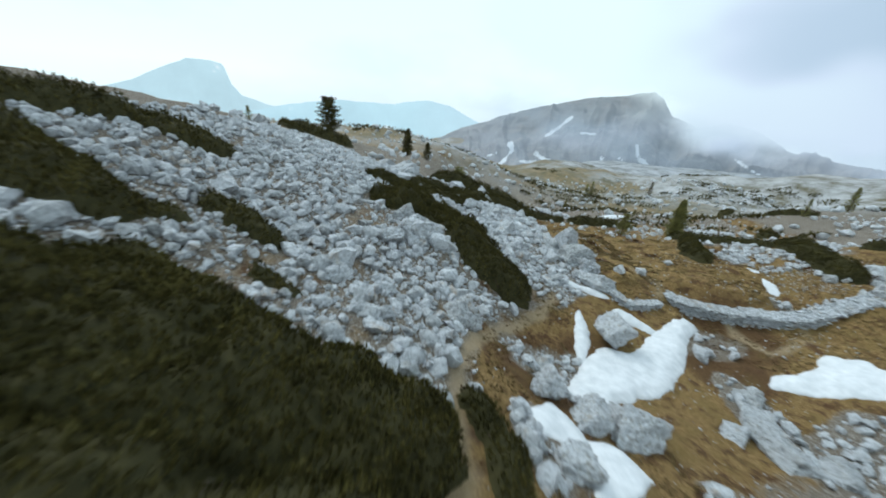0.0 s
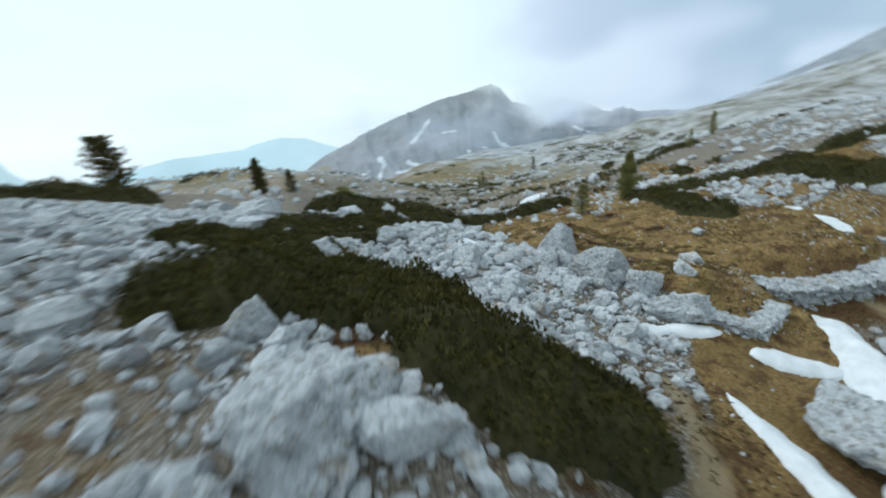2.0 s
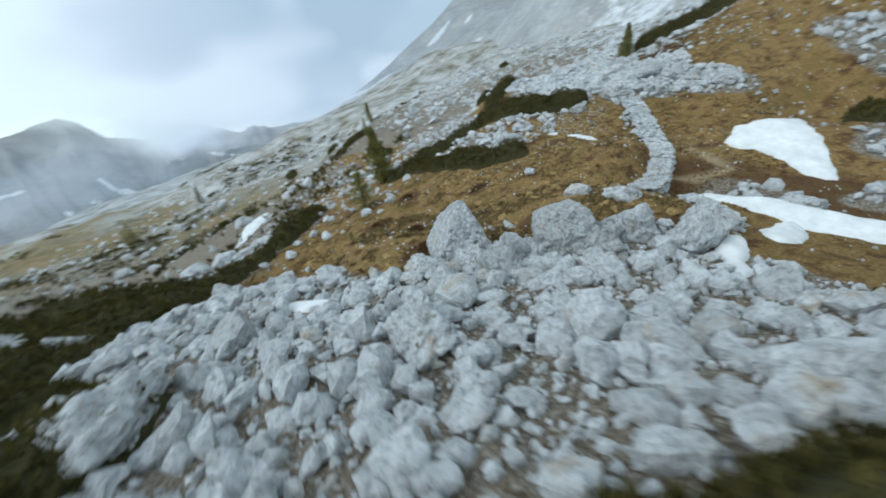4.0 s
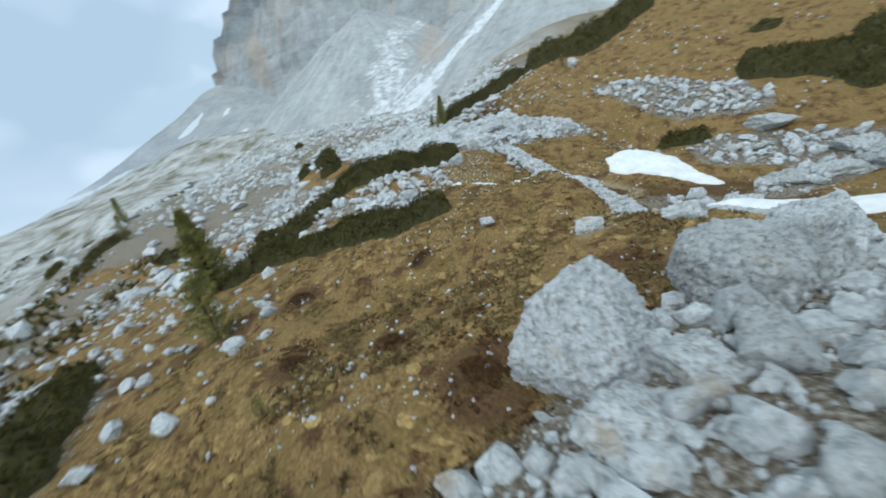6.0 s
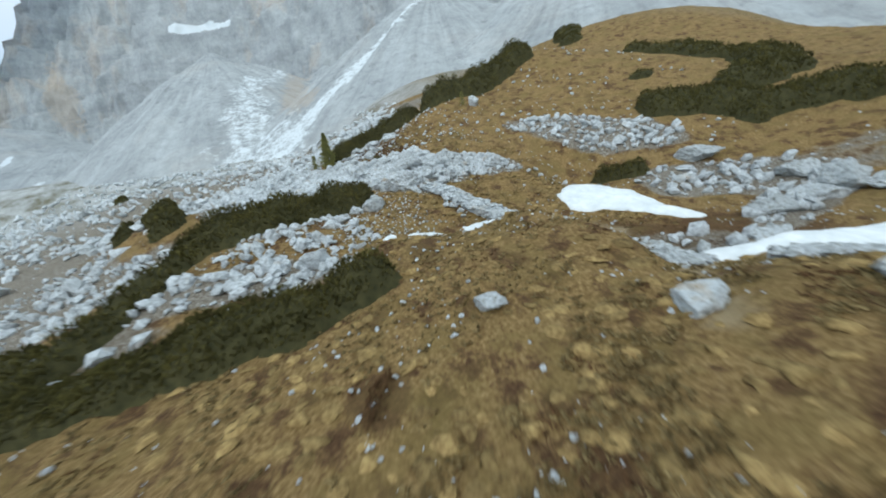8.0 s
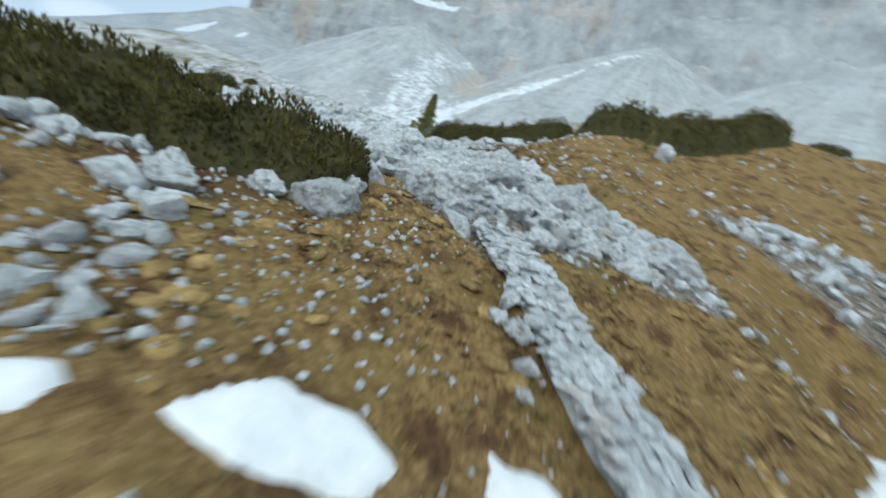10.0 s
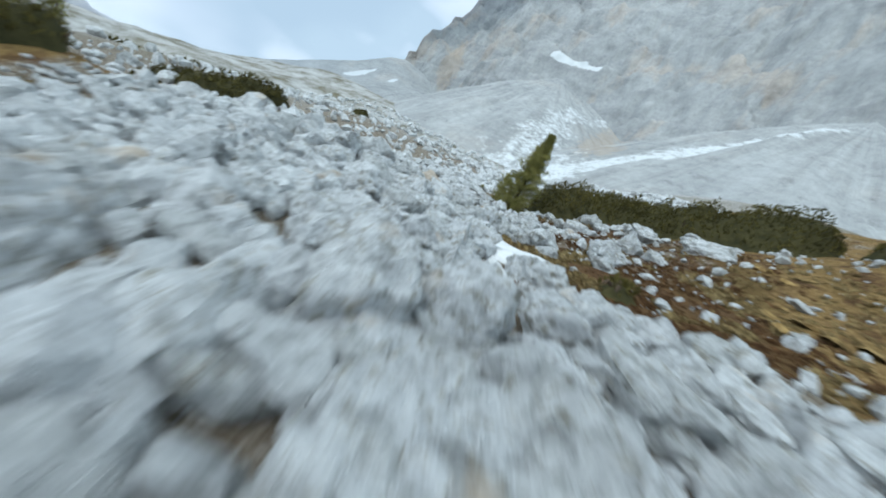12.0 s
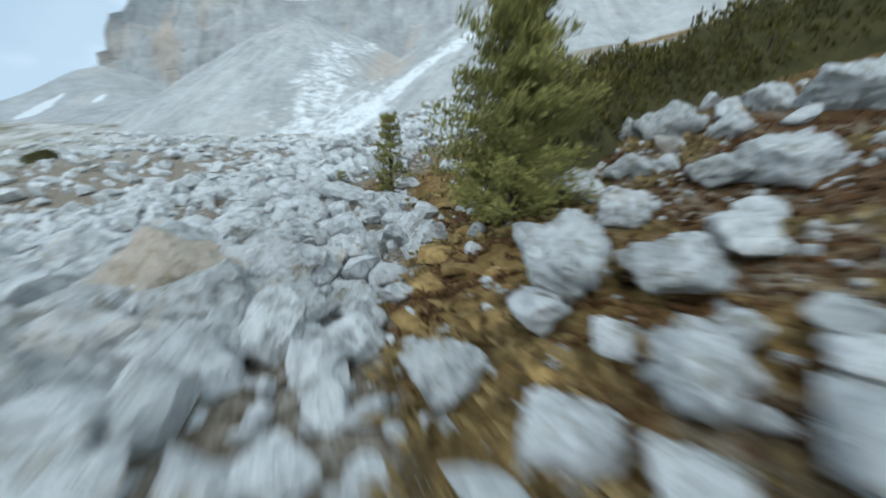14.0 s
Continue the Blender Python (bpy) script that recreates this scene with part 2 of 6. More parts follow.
def limestone(name, pale=1.0, per="island", stain=0.66):
    """Weathered pale limestone with darker lichen, ochre stains, pits and painted crevice shade."""
    m, n, l, p = material(name)
    geo = n.new("ShaderNodeNewGeometry")
    pos = geo.outputs["Position"]
    big = noise_tex(n, l, pos, 0.9, 4)
    mid = noise_tex(n, l, pos, 4.5, 6, 0.7)
    fine = noise_tex(n, l, pos, 26, 5, 0.7)
    tone = ramp(n, [(0.28, (0.36, 0.37, 0.38)), (0.41, (0.65 * pale, 0.68 * pale, 0.705 * pale)), (0.60, (0.81 * pale, 0.84 * pale, 0.865 * pale))])
    l.new(mid.outputs["Fac"], tone.inputs["Fac"])
    spots = ramp(n, [(0.36, (0.40, 0.41, 0.41)), (0.48, (1, 1, 1))])
    l.new(fine.outputs["Fac"], spots.inputs["Fac"])
    c = blend(n, l, 0.3, tone.outputs["Color"], spots.outputs["Color"], "MULTIPLY")
    blot = noise_tex(n, l, pos, 9.5, 3, 0.5)
    dark = ramp(n, [(0.36, (0.50, 0.51, 0.50)), (0.47, (1, 1, 1))])
    l.new(blot.outputs["Fac"], dark.inputs["Fac"])
    c = blend(n, l, 0.3, c, dark.outputs["Color"], "MULTIPLY")
    bend = n.new("ShaderNodeVectorMath")
    bend.operation = "MULTIPLY_ADD"
    bend.inputs[1].default_value = (0.45, 0.45, 0.45)
    l.new(mid.outputs["Color"], bend.inputs[0])
    l.new(pos, bend.inputs[2])
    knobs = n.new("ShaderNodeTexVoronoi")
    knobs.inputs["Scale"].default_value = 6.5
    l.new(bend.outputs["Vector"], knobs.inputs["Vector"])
    # crevices between the knobs darkened in the colour, as shade would
    crevice_shade = ramp(n, [(0.56, (1, 1, 1)), (0.82, (0.48, 0.48, 0.47))])
    l.new(knobs.outputs["Distance"], crevice_shade.inputs["Fac"])
    c = blend(n, l, 0.62, c, crevice_shade.outputs["Color"], "MULTIPLY")
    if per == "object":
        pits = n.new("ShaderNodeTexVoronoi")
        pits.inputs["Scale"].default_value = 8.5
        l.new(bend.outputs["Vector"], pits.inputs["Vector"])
        # pits hold both ochre-brown stain and painted shade
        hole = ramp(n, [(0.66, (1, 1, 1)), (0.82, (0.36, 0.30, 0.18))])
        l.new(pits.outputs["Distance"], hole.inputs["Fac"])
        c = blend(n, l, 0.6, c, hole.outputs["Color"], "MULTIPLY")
    ochre = ramp(n, [(stain, (0, 0, 0)), (stain + 0.12, (1, 1, 1))])
    l.new(big.outputs["Fac"], ochre.inputs["Fac"])
    half = n.new("ShaderNodeMath")
    half.operation = "MULTIPLY"
    half.inputs[1].default_value = 0.55
    l.new(ochre.outputs["Color"], half.inputs[0])
    c = blend(n, l, half.outputs[0], c, (0.45, 0.31, 0.17))
    if per == "island":
        value = geo.outputs["Random Per Island"]
    else:
        value = n.new("ShaderNodeObjectInfo").outputs["Random"]
    vary = ramp(n, [(0.0, (0.82, 0.82, 0.81)), (0.5, (1.0, 1.0, 1.01)), (1.0, (1.1, 1.1, 1.1))])
    l.new(value, vary.inputs["Fac"])
    c = blend(n, l, 1.0, c, vary.outputs["Color"], "MULTIPLY")
    l.new(c, p.inputs["Base Color"])
    p.inputs["Roughness"].default_value = 0.92
    p.inputs["Specular IOR Level"].default_value = 0.2
    both = n.new("ShaderNodeMath")
    both.operation = "ADD"
    l.new(mid.outputs["Fac"], both.inputs[0])
    l.new(fine.outputs["Fac"], both.inputs[1])
    more = n.new("ShaderNodeMath")
    more.operation = "ADD"
    l.new(both.outputs[0], more.inputs[0])
    dip = n.new("ShaderNodeMath")
    dip.operation = "MULTIPLY_ADD"
    dip.inputs[1].default_value = -0.5 if per == "island" else -1.1
    l.new(knobs.outputs["Distance"], dip.inputs[0])
    l.new(blot.outputs["Fac"], dip.inputs[2])
    l.new(dip.outputs[0], more.inputs[1])
    bump(n, l, p, more.outputs[0], 0.8, 0.085)
    return m


def plain(name, low, high, scale, roughness=0.9, relief=0.4, depth=0.02, island=False, spread=(0.7, 1.25)):
    """A two-tone natural surface with grain."""
    m, n, l, p = material(name)
    geo = n.new("ShaderNodeNewGeometry")
    t = noise_tex(n, l, geo.outputs["Position"], scale, 5, 0.65)
    r = ramp(n, [(0.32, low), (0.68, high)])
    l.new(t.outputs["Fac"], r.inputs["Fac"])
    c = r.outputs["Color"]
    if island:
        v = ramp(n, [(0.0, (spread[0],) * 3), (1.0, (spread[1],) * 3)])
        l.new(geo.outputs["Random Per Island"], v.inputs["Fac"])
        c = blend(n, l, 1.0, c, v.outputs["Color"], "MULTIPLY")
    l.new(c, p.inputs["Base Color"])
    p.inputs["Roughness"].default_value = roughness
    p.inputs["Specular IOR Level"].default_value = 0.15
    bump(n, l, p, t.outputs["Fac"], relief, depth)
    return m


def ground_material():
    """Dry golden turf, brown heath, rubble and a worn trail, by what covers the ground."""
    m, n, l, p = material("alpine_ground")
    geo = n.new("ShaderNodeNewGeometry")
    pos = geo.outputs["Position"]
    cover = n.new("ShaderNodeAttribute")
    cover.attribute_name = "rubble"
    trail = n.new("ShaderNodeAttribute")
    trail.attribute_name = "trail"
    far = n.new("ShaderNodeAttribute")
    far.attribute_name = "distance"
    big = noise_tex(n, l, pos, 0.35, 4)
    mid = noise_tex(n, l, pos, 1.1, 7, 0.68)
    fine = noise_tex(n, l, pos, 9, 5, 0.7)
    tiny = noise_tex(n, l, pos, 45, 3, 0.7)
    gold = ramp(n, [(0.32, (0.120, 0.068, 0.028)), (0.5, (0.250, 0.158, 0.066)), (0.70, (0.41, 0.285, 0.135))])
    l.new(fine.outputs["Fac"], gold.inputs["Fac"])
    heath = ramp(n, [(0.3, (0.055, 0.031, 0.018)), (0.7, (0.155, 0.085, 0.042))])
    l.new(fine.outputs["Fac"], heath.inputs["Fac"])
    where = ramp(n, [(0.40, (1, 1, 1)), (0.50, (0, 0, 0))])
    l.new(mid.outputs["Fac"], where.inputs["Fac"])
    c = blend(n, l, where.outputs["Color"], gold.outputs["Color"], heath.outputs["Color"])
    heathy_here = n.new("ShaderNodeAttribute")
    heathy_here.attribute_name = "heath"
    moor = n.new("ShaderNodeMath")
    moor.operation = "ADD"
    l.new(heathy_here.outputs["Fac"], moor.inputs[0])
    l.new(mid.outputs["Fac"], moor.inputs[1])
    moor_cut = ramp(n, [(0.78, (0, 0, 0)), (0.98, (0.85, 0.85, 0.85))])
    l.new(moor.outputs[0], moor_cut.inputs["Fac"])
    c = blend(n, l, moor_cut.outputs["Color"], c, heath.outputs["Color"])
    green = ramp(n, [(0.54, (0, 0, 0)), (0.72, (0.65, 0.65, 0.65))])
    l.new(big.outputs["Fac"], green.inputs["Fac"])
    c = blend(n, l, green.outputs["Color"], c, (0.16, 0.115, 0.042))
    rub = ramp(n, [(0.38, (0.105, 0.080, 0.058)), (0.52, (0.23, 0.195, 0.155)), (0.68, (0.46, 0.445, 0.42))])
    l.new(fine.outputs["Fac"], rub.inputs["Fac"])
    edge = n.new("ShaderNodeMath")
    edge.operation = "ADD"
    l.new(cover.outputs["Fac"], edge.inputs[0])
    l.new(mid.outputs["Fac"], edge.inputs[1])
    cut = ramp(n, [(0.78, (0, 0, 0)), (0.98, (1, 1, 1))])
    l.new(edge.outputs[0], cut.inputs["Fac"])
    c = blend(n, l, cut.outputs["Color"], c, rub.outputs["Color"])
    c = blend(n, l, trail.outputs["Fac"], c, (0.37, 0.285, 0.18))
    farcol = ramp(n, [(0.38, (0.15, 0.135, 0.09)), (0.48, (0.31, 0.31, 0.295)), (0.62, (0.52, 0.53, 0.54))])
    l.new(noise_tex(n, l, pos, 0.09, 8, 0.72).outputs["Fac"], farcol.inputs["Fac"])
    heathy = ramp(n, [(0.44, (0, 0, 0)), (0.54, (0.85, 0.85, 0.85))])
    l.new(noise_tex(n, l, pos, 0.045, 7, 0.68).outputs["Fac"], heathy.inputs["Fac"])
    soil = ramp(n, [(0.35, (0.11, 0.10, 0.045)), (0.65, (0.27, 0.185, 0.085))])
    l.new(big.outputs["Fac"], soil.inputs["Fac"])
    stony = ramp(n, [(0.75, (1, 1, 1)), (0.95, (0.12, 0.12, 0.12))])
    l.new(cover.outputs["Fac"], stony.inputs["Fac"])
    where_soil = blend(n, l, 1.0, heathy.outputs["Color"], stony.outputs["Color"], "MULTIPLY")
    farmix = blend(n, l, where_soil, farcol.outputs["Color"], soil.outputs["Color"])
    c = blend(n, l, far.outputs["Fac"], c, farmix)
    olive = ramp(n, [(0.48, (0, 0, 0)), (0.62, (0.5, 0.5, 0.5))])
    l.new(noise_tex(n, l, pos, 0.75, 5, 0.6).outputs["Fac"], olive.inputs["Fac"])
    keep = n.new("ShaderNodeMath")
    keep.operation = "SUBTRACT"
    keep.use_clamp = True
    l.new(olive.outputs["Color"], keep.inputs[0])
    both_off = n.new("ShaderNodeMath")
    both_off.operation = "ADD"
    l.new(cover.outputs["Fac"], both_off.inputs[0])
    l.new(heathy_here.outputs["Fac"], both_off.inputs[1])
    l.new(both_off.outputs[0], keep.inputs[1])
    c = blend(n, l, keep.outputs[0], c, (0.205, 0.143, 0.054))
    c = blend(n, l, 0.35, c, tiny.outputs["Fac"], "OVERLAY")
    l.new(c, p.inputs["Base Color"])
    p.inputs["Roughness"].default_value = 0.95
    p.inputs["Specular IOR Level"].default_value = 0.1
    both = n.new("ShaderNodeMath")
    both.operation = "ADD"
    l.new(fine.outputs["Fac"], both.inputs[0])
    l.new(tiny.outputs["Fac"], both.inputs[1])
    bump(n, l, p, both.outputs[0], 0.8, 0.06)
    return m


def torn(n, l, amount, grain):
    """An amount broken into ragged patches by a grain."""
    q = n.new("ShaderNodeMath")
    q.operation = "ADD"
    l.new(amount, q.inputs[0])
    l.new(grain, q.inputs[1])
    r = ramp(n, [(0.82, (0, 0, 0)), (0.98, (1, 1, 1))])
    l.new(q.outputs[0], r.inputs["Fac"])
    return r.outputs["Color"]


def cliff_material(name, warm=0.5, pale=1.0, runs=False):
    """Banded grey cliff rock with ochre faces, or gravel that has run down in streaks."""
    m, n, l, p = material(name)
    geo = n.new("ShaderNodeNewGeometry")
    pos = geo.outputs["Position"]
    mapping = n.new("ShaderNodeMapping")
    mapping.inputs["Scale"].default_value = (1, 1, 0.42)
    l.new(pos, mapping.inputs["Vector"])
    flat_map = n.new("ShaderNodeMapping")
    flat_map.inputs["Scale"].default_value = (0.3, 0.3, 1.6)
    l.new(pos, flat_map.inputs["Vector"])
    streak = noise_tex(n, l, mapping.outputs["Vector"], 0.05, 8, 0.7)
    layers = noise_tex(n, l, flat_map.outputs["Vector"], 0.05, 6, 0.65)
    patch = noise_tex(n, l, mapping.outputs["Vector"], 0.03, 7, 0.66)
    grain = noise_tex(n, l, pos, 0.3, 6, 0.75)
    grey = ramp(n, [(0.3, (0.33 * pale, 0.345 * pale, 0.355 * pale)), (0.52, (0.405 * pale, 0.42 * pale, 0.43 * pale)), (0.7, (0.47 * pale, 0.485 * pale, 0.49 * pale))])
    l.new(streak.outputs["Fac"], grey.inputs["Fac"])
    ochre = ramp(n, [(0.53, (0, 0, 0)), (0.64, (warm, warm, warm))])
    l.new(patch.outputs["Fac"], ochre.inputs["Fac"])
    c = blend(n, l, ochre.outputs["Color"], grey.outputs["Color"], (0.55, 0.43, 0.33))
    if runs:
        fan, run, way = n.new("ShaderNodeAttribute"), n.new("ShaderNodeAttribute"), n.new("ShaderNodeCombineXYZ")
        fan.attribute_name, run.attribute_name = "fan", "run"
        l.new(fan.outputs["Fac"], way.inputs[0])
        l.new(run.outputs["Fac"], way.inputs[1])
        lane = ramp(n, [(0.36, (0.74, 0.74, 0.74)), (0.5, (1, 1, 1)), (0.64, (1.16, 1.17, 1.18))])
        l.new(noise_tex(n, l, way.outputs[0], 0.8, 5, 0.62).outputs["Fac"], lane.inputs["Fac"])
        c = blend(n, l, 0.55, c, lane.outputs["Color"], "MULTIPLY")
        blocks = ramp(n, [(0.36, (0.55, 0.55, 0.55)), (0.44, (1, 1, 1))])
        l.new(noise_tex(n, l, pos, 0.16, 8, 0.78).outputs["Fac"], blocks.inputs["Fac"])
        c = blend(n, l, 0.5, c, blocks.outputs["Color"], "MULTIPLY")
    else:
        band = ramp(n, [(0.36, (0.80, 0.80, 0.81)), (0.5, (1, 1, 1)), (0.66, (1.1, 1.1, 1.1))])
        l.new(layers.outputs["Fac"], band.inputs["Fac"])
        c = blend(n, l, 0.8, c, band.outputs["Color"], "MULTIPLY")
    spots = ramp(n, [(0.3, (0.6, 0.6, 0.62)), (0.6, (1.1, 1.1, 1.1))])
    l.new(grain.outputs["Fac"], spots.inputs["Fac"])
    c = blend(n, l, 0.5, c, spots.outputs["Color"], "MULTIPLY")
    soil = n.new("ShaderNodeAttribute")
    soil.attribute_name = "soil"
    bare = blend(n, l, 0.55, torn(n, l, soil.outputs["Fac"], grain.outputs["Fac"]), (0, 0, 0))
    c = blend(n, l, bare, c, (0.42, 0.33, 0.25))
    firn = n.new("ShaderNodeAttribute")
    firn.attribute_name = "firn"
    c = blend(n, l, torn(n, l, firn.outputs["Fac"], grain.outputs["Fac"]), c, (0.66, 0.695, 0.725))
    l.new(c, p.inputs["Base Color"])
    p.inputs["Roughness"].default_value = 0.95
    p.inputs["Specular IOR Level"].default_value = 0.1
    bump(n, l, p, grain.outputs["Fac"], 0.7, 1.2)
    return m


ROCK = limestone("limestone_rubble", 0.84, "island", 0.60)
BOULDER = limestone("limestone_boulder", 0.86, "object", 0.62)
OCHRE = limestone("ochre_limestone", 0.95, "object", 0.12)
GROUND = ground_material()
SNOW = plain("old_snow", (0.60, 0.63, 0.65), (0.80, 0.82, 0.84), 1.6, 0.6, 0.35, 0.05)
NEEDLE = plain("pine_needles", (0.040, 0.037, 0.012), (0.130, 0.111, 0.034), 0.9, 0.7, 0.1, 0.01, True, (0.45, 1.7))
# dark dome colour that holds the shade inside a dwarf pine
INNER_SHADE = plain("pine_inner_shade", (0.028, 0.028, 0.012), (0.07, 0.062, 0.026), 3.0, 0.9, 0.8, 0.05)
LARCH = plain("larch_needles", (0.16, 0.16, 0.052), (0.35, 0.325, 0.115), 1.2, 0.7, 0.1, 0.01, True, (0.65, 1.35))
BARK = plain("bark", (0.05, 0.035, 0.025), (0.14, 0.105, 0.08), 9, 0.9, 0.8, 0.02)
STRAW = plain("dry_grass", (0.16, 0.108, 0.048), (0.33, 0.25, 0.12), 2.0, 0.8, 0.1, 0.01, True, (0.5, 1.25))
TURF = plain("turf_tussock", (0.155, 0.092, 0.037), (0.41, 0.285, 0.12), 7.0, 0.95, 0.9, 0.05, True, (0.55, 1.15))
HEATH = plain("brown_heath", (0.07, 0.038, 0.020), (0.17, 0.090, 0.042), 3.0, 0.9, 0.3, 0.02, True, (0.6, 1.3))
CLIFF = cliff_material("cliff_rock", 0.34, 0.92)
TALUS = cliff_material("talus_gravel", 0.10, 0.96, True)
HILL = cliff_material("hill_gravel", 0.15, 1.0)
RANGE = cliff_material("mountain_rock", 0.12, 0.60)


# ---- mesh helpers ----
def mesh_object(name, verts, faces, mat, flat=True):
    """An object from arrays: verts (n, 3), faces (m, 3) or (m, 4)."""
    verts, faces = np.asarray(verts, np.float32), np.asarray(faces, np.int32)
    me = bpy.data.meshes.new(name)
    k = faces.shape[1]
    me.vertices.add(len(verts))
    me.vertices.foreach_set("co", verts.ravel())
    me.loops.add(faces.size)
    me.loops.foreach_set("vertex_index", faces.ravel())
    me.polygons.add(len(faces))
    me.polygons.foreach_set("loop_start", np.arange(0, faces.size, k, dtype=np.int32))
    me.polygons.foreach_set("use_smooth", np.full(len(faces), not flat))
    me.update(calc_edges=True)
    me.materials.append(mat)
    return new(name, me)


def grid_faces(nx, ny):
    i, j = np.meshgrid(np.arange(nx - 1), np.arange(ny - 1))
    a = (j * nx + i).ravel()
    return np.stack([a, a + 1, a + nx + 1, a + nx], 1)


def values(ob, name, data):
    ob.data.attributes.new(name, "FLOAT", "POINT").data.foreach_set("value", np.asarray(data, np.float32))


def ball(level):
    bm = bmesh.new()
    bmesh.ops.create_icosphere(bm, subdivisions=level, radius=1)
    v = np.array([x.co[:] for x in bm.verts])
    f = np.array([[q.index for q in p.verts] for p in bm.faces])
    bm.free()
    return v, f


def hewn(level, seed, count=12, near=0.62, far=0.98, edge=16, rough=0.07, lumps=2.2, planes=(), size=1.0):
    """An angular broken rock about one metre in radius: a solid between planes, its edges worn and its faces rough."""
    r = np.random.default_rng(seed)
    v, f = ball(level)
    if planes:
        nrm = np.array([np.array(p[0], float) / np.linalg.norm(p[0]) for p in planes])
        off = np.array([p[1] for p in planes], float)
    else:
        box = np.linalg.qr(r.normal(size=(3, 3)))[0]
        extra = r.normal(size=(count, 3))
        nrm = np.concatenate([box, -box, extra / np.linalg.norm(extra, axis=1)[:, None]])
        off = np.concatenate([r.uniform(0.55, 1.0, 6), r.uniform(near, far, count)])
    reach = (np.maximum(v @ nrm.T, 0) / off) ** edge
    v = v / reach.sum(1)[:, None] ** (1 / edge)
    o = r.uniform(0, 50, 3)
    shift = np.array([noise.fractal(Vector(p * lumps / size + o), 0.9, 2.0, 5) for p in v])
    knobs = np.array([noise.voronoi(Vector(p * (3.4 if level == 4 else 4.6 if level < 6 else 6.4) + o))[0][0] for p in v]) if level > 2 else 0.4
    return v * (1 + rough * shift / size + (0.15 if level > 5 else 0.22) * (0.4 - knobs) / size)[:, None], f


def turns(n, tilt=0.5):
    """n random turns about z, then a random tip."""
    a, b, c = rng.uniform(0, 6.283, n), rng.normal(0, tilt, n), rng.normal(0, tilt, n)
    ca, sa, cb, sb, cc, sc = np.cos(a), np.sin(a), np.cos(b), np.sin(b), np.cos(c), np.sin(c)
    z, o = 0 * a, 0 * a + 1
    rz = np.stack([ca, -sa, z, sa, ca, z, z, z, o], 1).reshape(-1, 3, 3)
    rx = np.stack([o, z, z, z, cb, -sb, z, sb, cb], 1).reshape(-1, 3, 3)
    ry = np.stack([cc, z, sc, z, o, z, -sc, z, cc], 1).reshape(-1, 3, 3)
    return rx @ ry @ rz


def scatter(shapes, where, sizes, tilt=0.5):
    """Many copies of shapes in one pair of arrays: where (n, 3), sizes (n, 3)."""
    n = len(where)
    turn, pick = turns(n, tilt), rng.integers(0, len(shapes), n)
    vs, fs, at = [], [], 0
    for k, (v, f) in enumerate(shapes):
        idx = np.nonzero(pick == k)[0]
        if len(idx) == 0:
            continue
        p = np.einsum("nij,nvj->nvi", turn[idx], v[None] * sizes[idx, None, :]) + where[idx, None, :]
        vs.append(p.reshape(-1, 3))
        fs.append((f[None] + (np.arange(len(idx)) * len(v))[:, None, None] + at).reshape(-1, f.shape[1]))
        at += len(idx) * len(v)
    return np.concatenate(vs), np.concatenate(fs)


def part(name, verts, faces, mat, parent, label="", flat=True):
    ob = mesh_object(name, verts, faces, mat, flat)
    ob.parent = parent
    return tagged(ob, label)


# ---- the ground: one sheet to the horizon ----
def spread(lo, hi, step, reach):
    """Even steps between lo and hi, then ever wider ones out to reach."""
    mid = np.arange(lo, hi, step)
    out, d, s = [], 0.0, step
    while d < reach:
        s *= 1.09
        d += s
        out.append(d)
    out = np.array(out)
    return np.concatenate([(lo - out)[::-1], mid, mid[-1] + out])


gx, gy = spread(-24, 74, 0.34, 3800), spread(2, 52, 0.34, 3800)
GX, GY = np.meshgrid(gx, gy)
gxf, gyf = GX.ravel(), GY.ravel()
gz = bumpy(gxf, gyf)
trail_d = np.minimum(np.minimum(line_distance(gxf, gyf, TRAIL)[0], line_distance(gxf, gyf, KERB_PATH)[0]), line_distance(gxf, gyf, LINK_PATH)[0])
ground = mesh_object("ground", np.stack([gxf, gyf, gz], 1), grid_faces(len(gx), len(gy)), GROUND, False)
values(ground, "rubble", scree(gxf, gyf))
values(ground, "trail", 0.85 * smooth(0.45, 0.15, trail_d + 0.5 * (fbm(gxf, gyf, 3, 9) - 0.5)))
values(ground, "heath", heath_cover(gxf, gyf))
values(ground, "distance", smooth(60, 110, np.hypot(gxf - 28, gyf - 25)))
tagged(ground, "golden dry alpine turf, brown heath and pale limestone rubble", "ground", kind="structure")


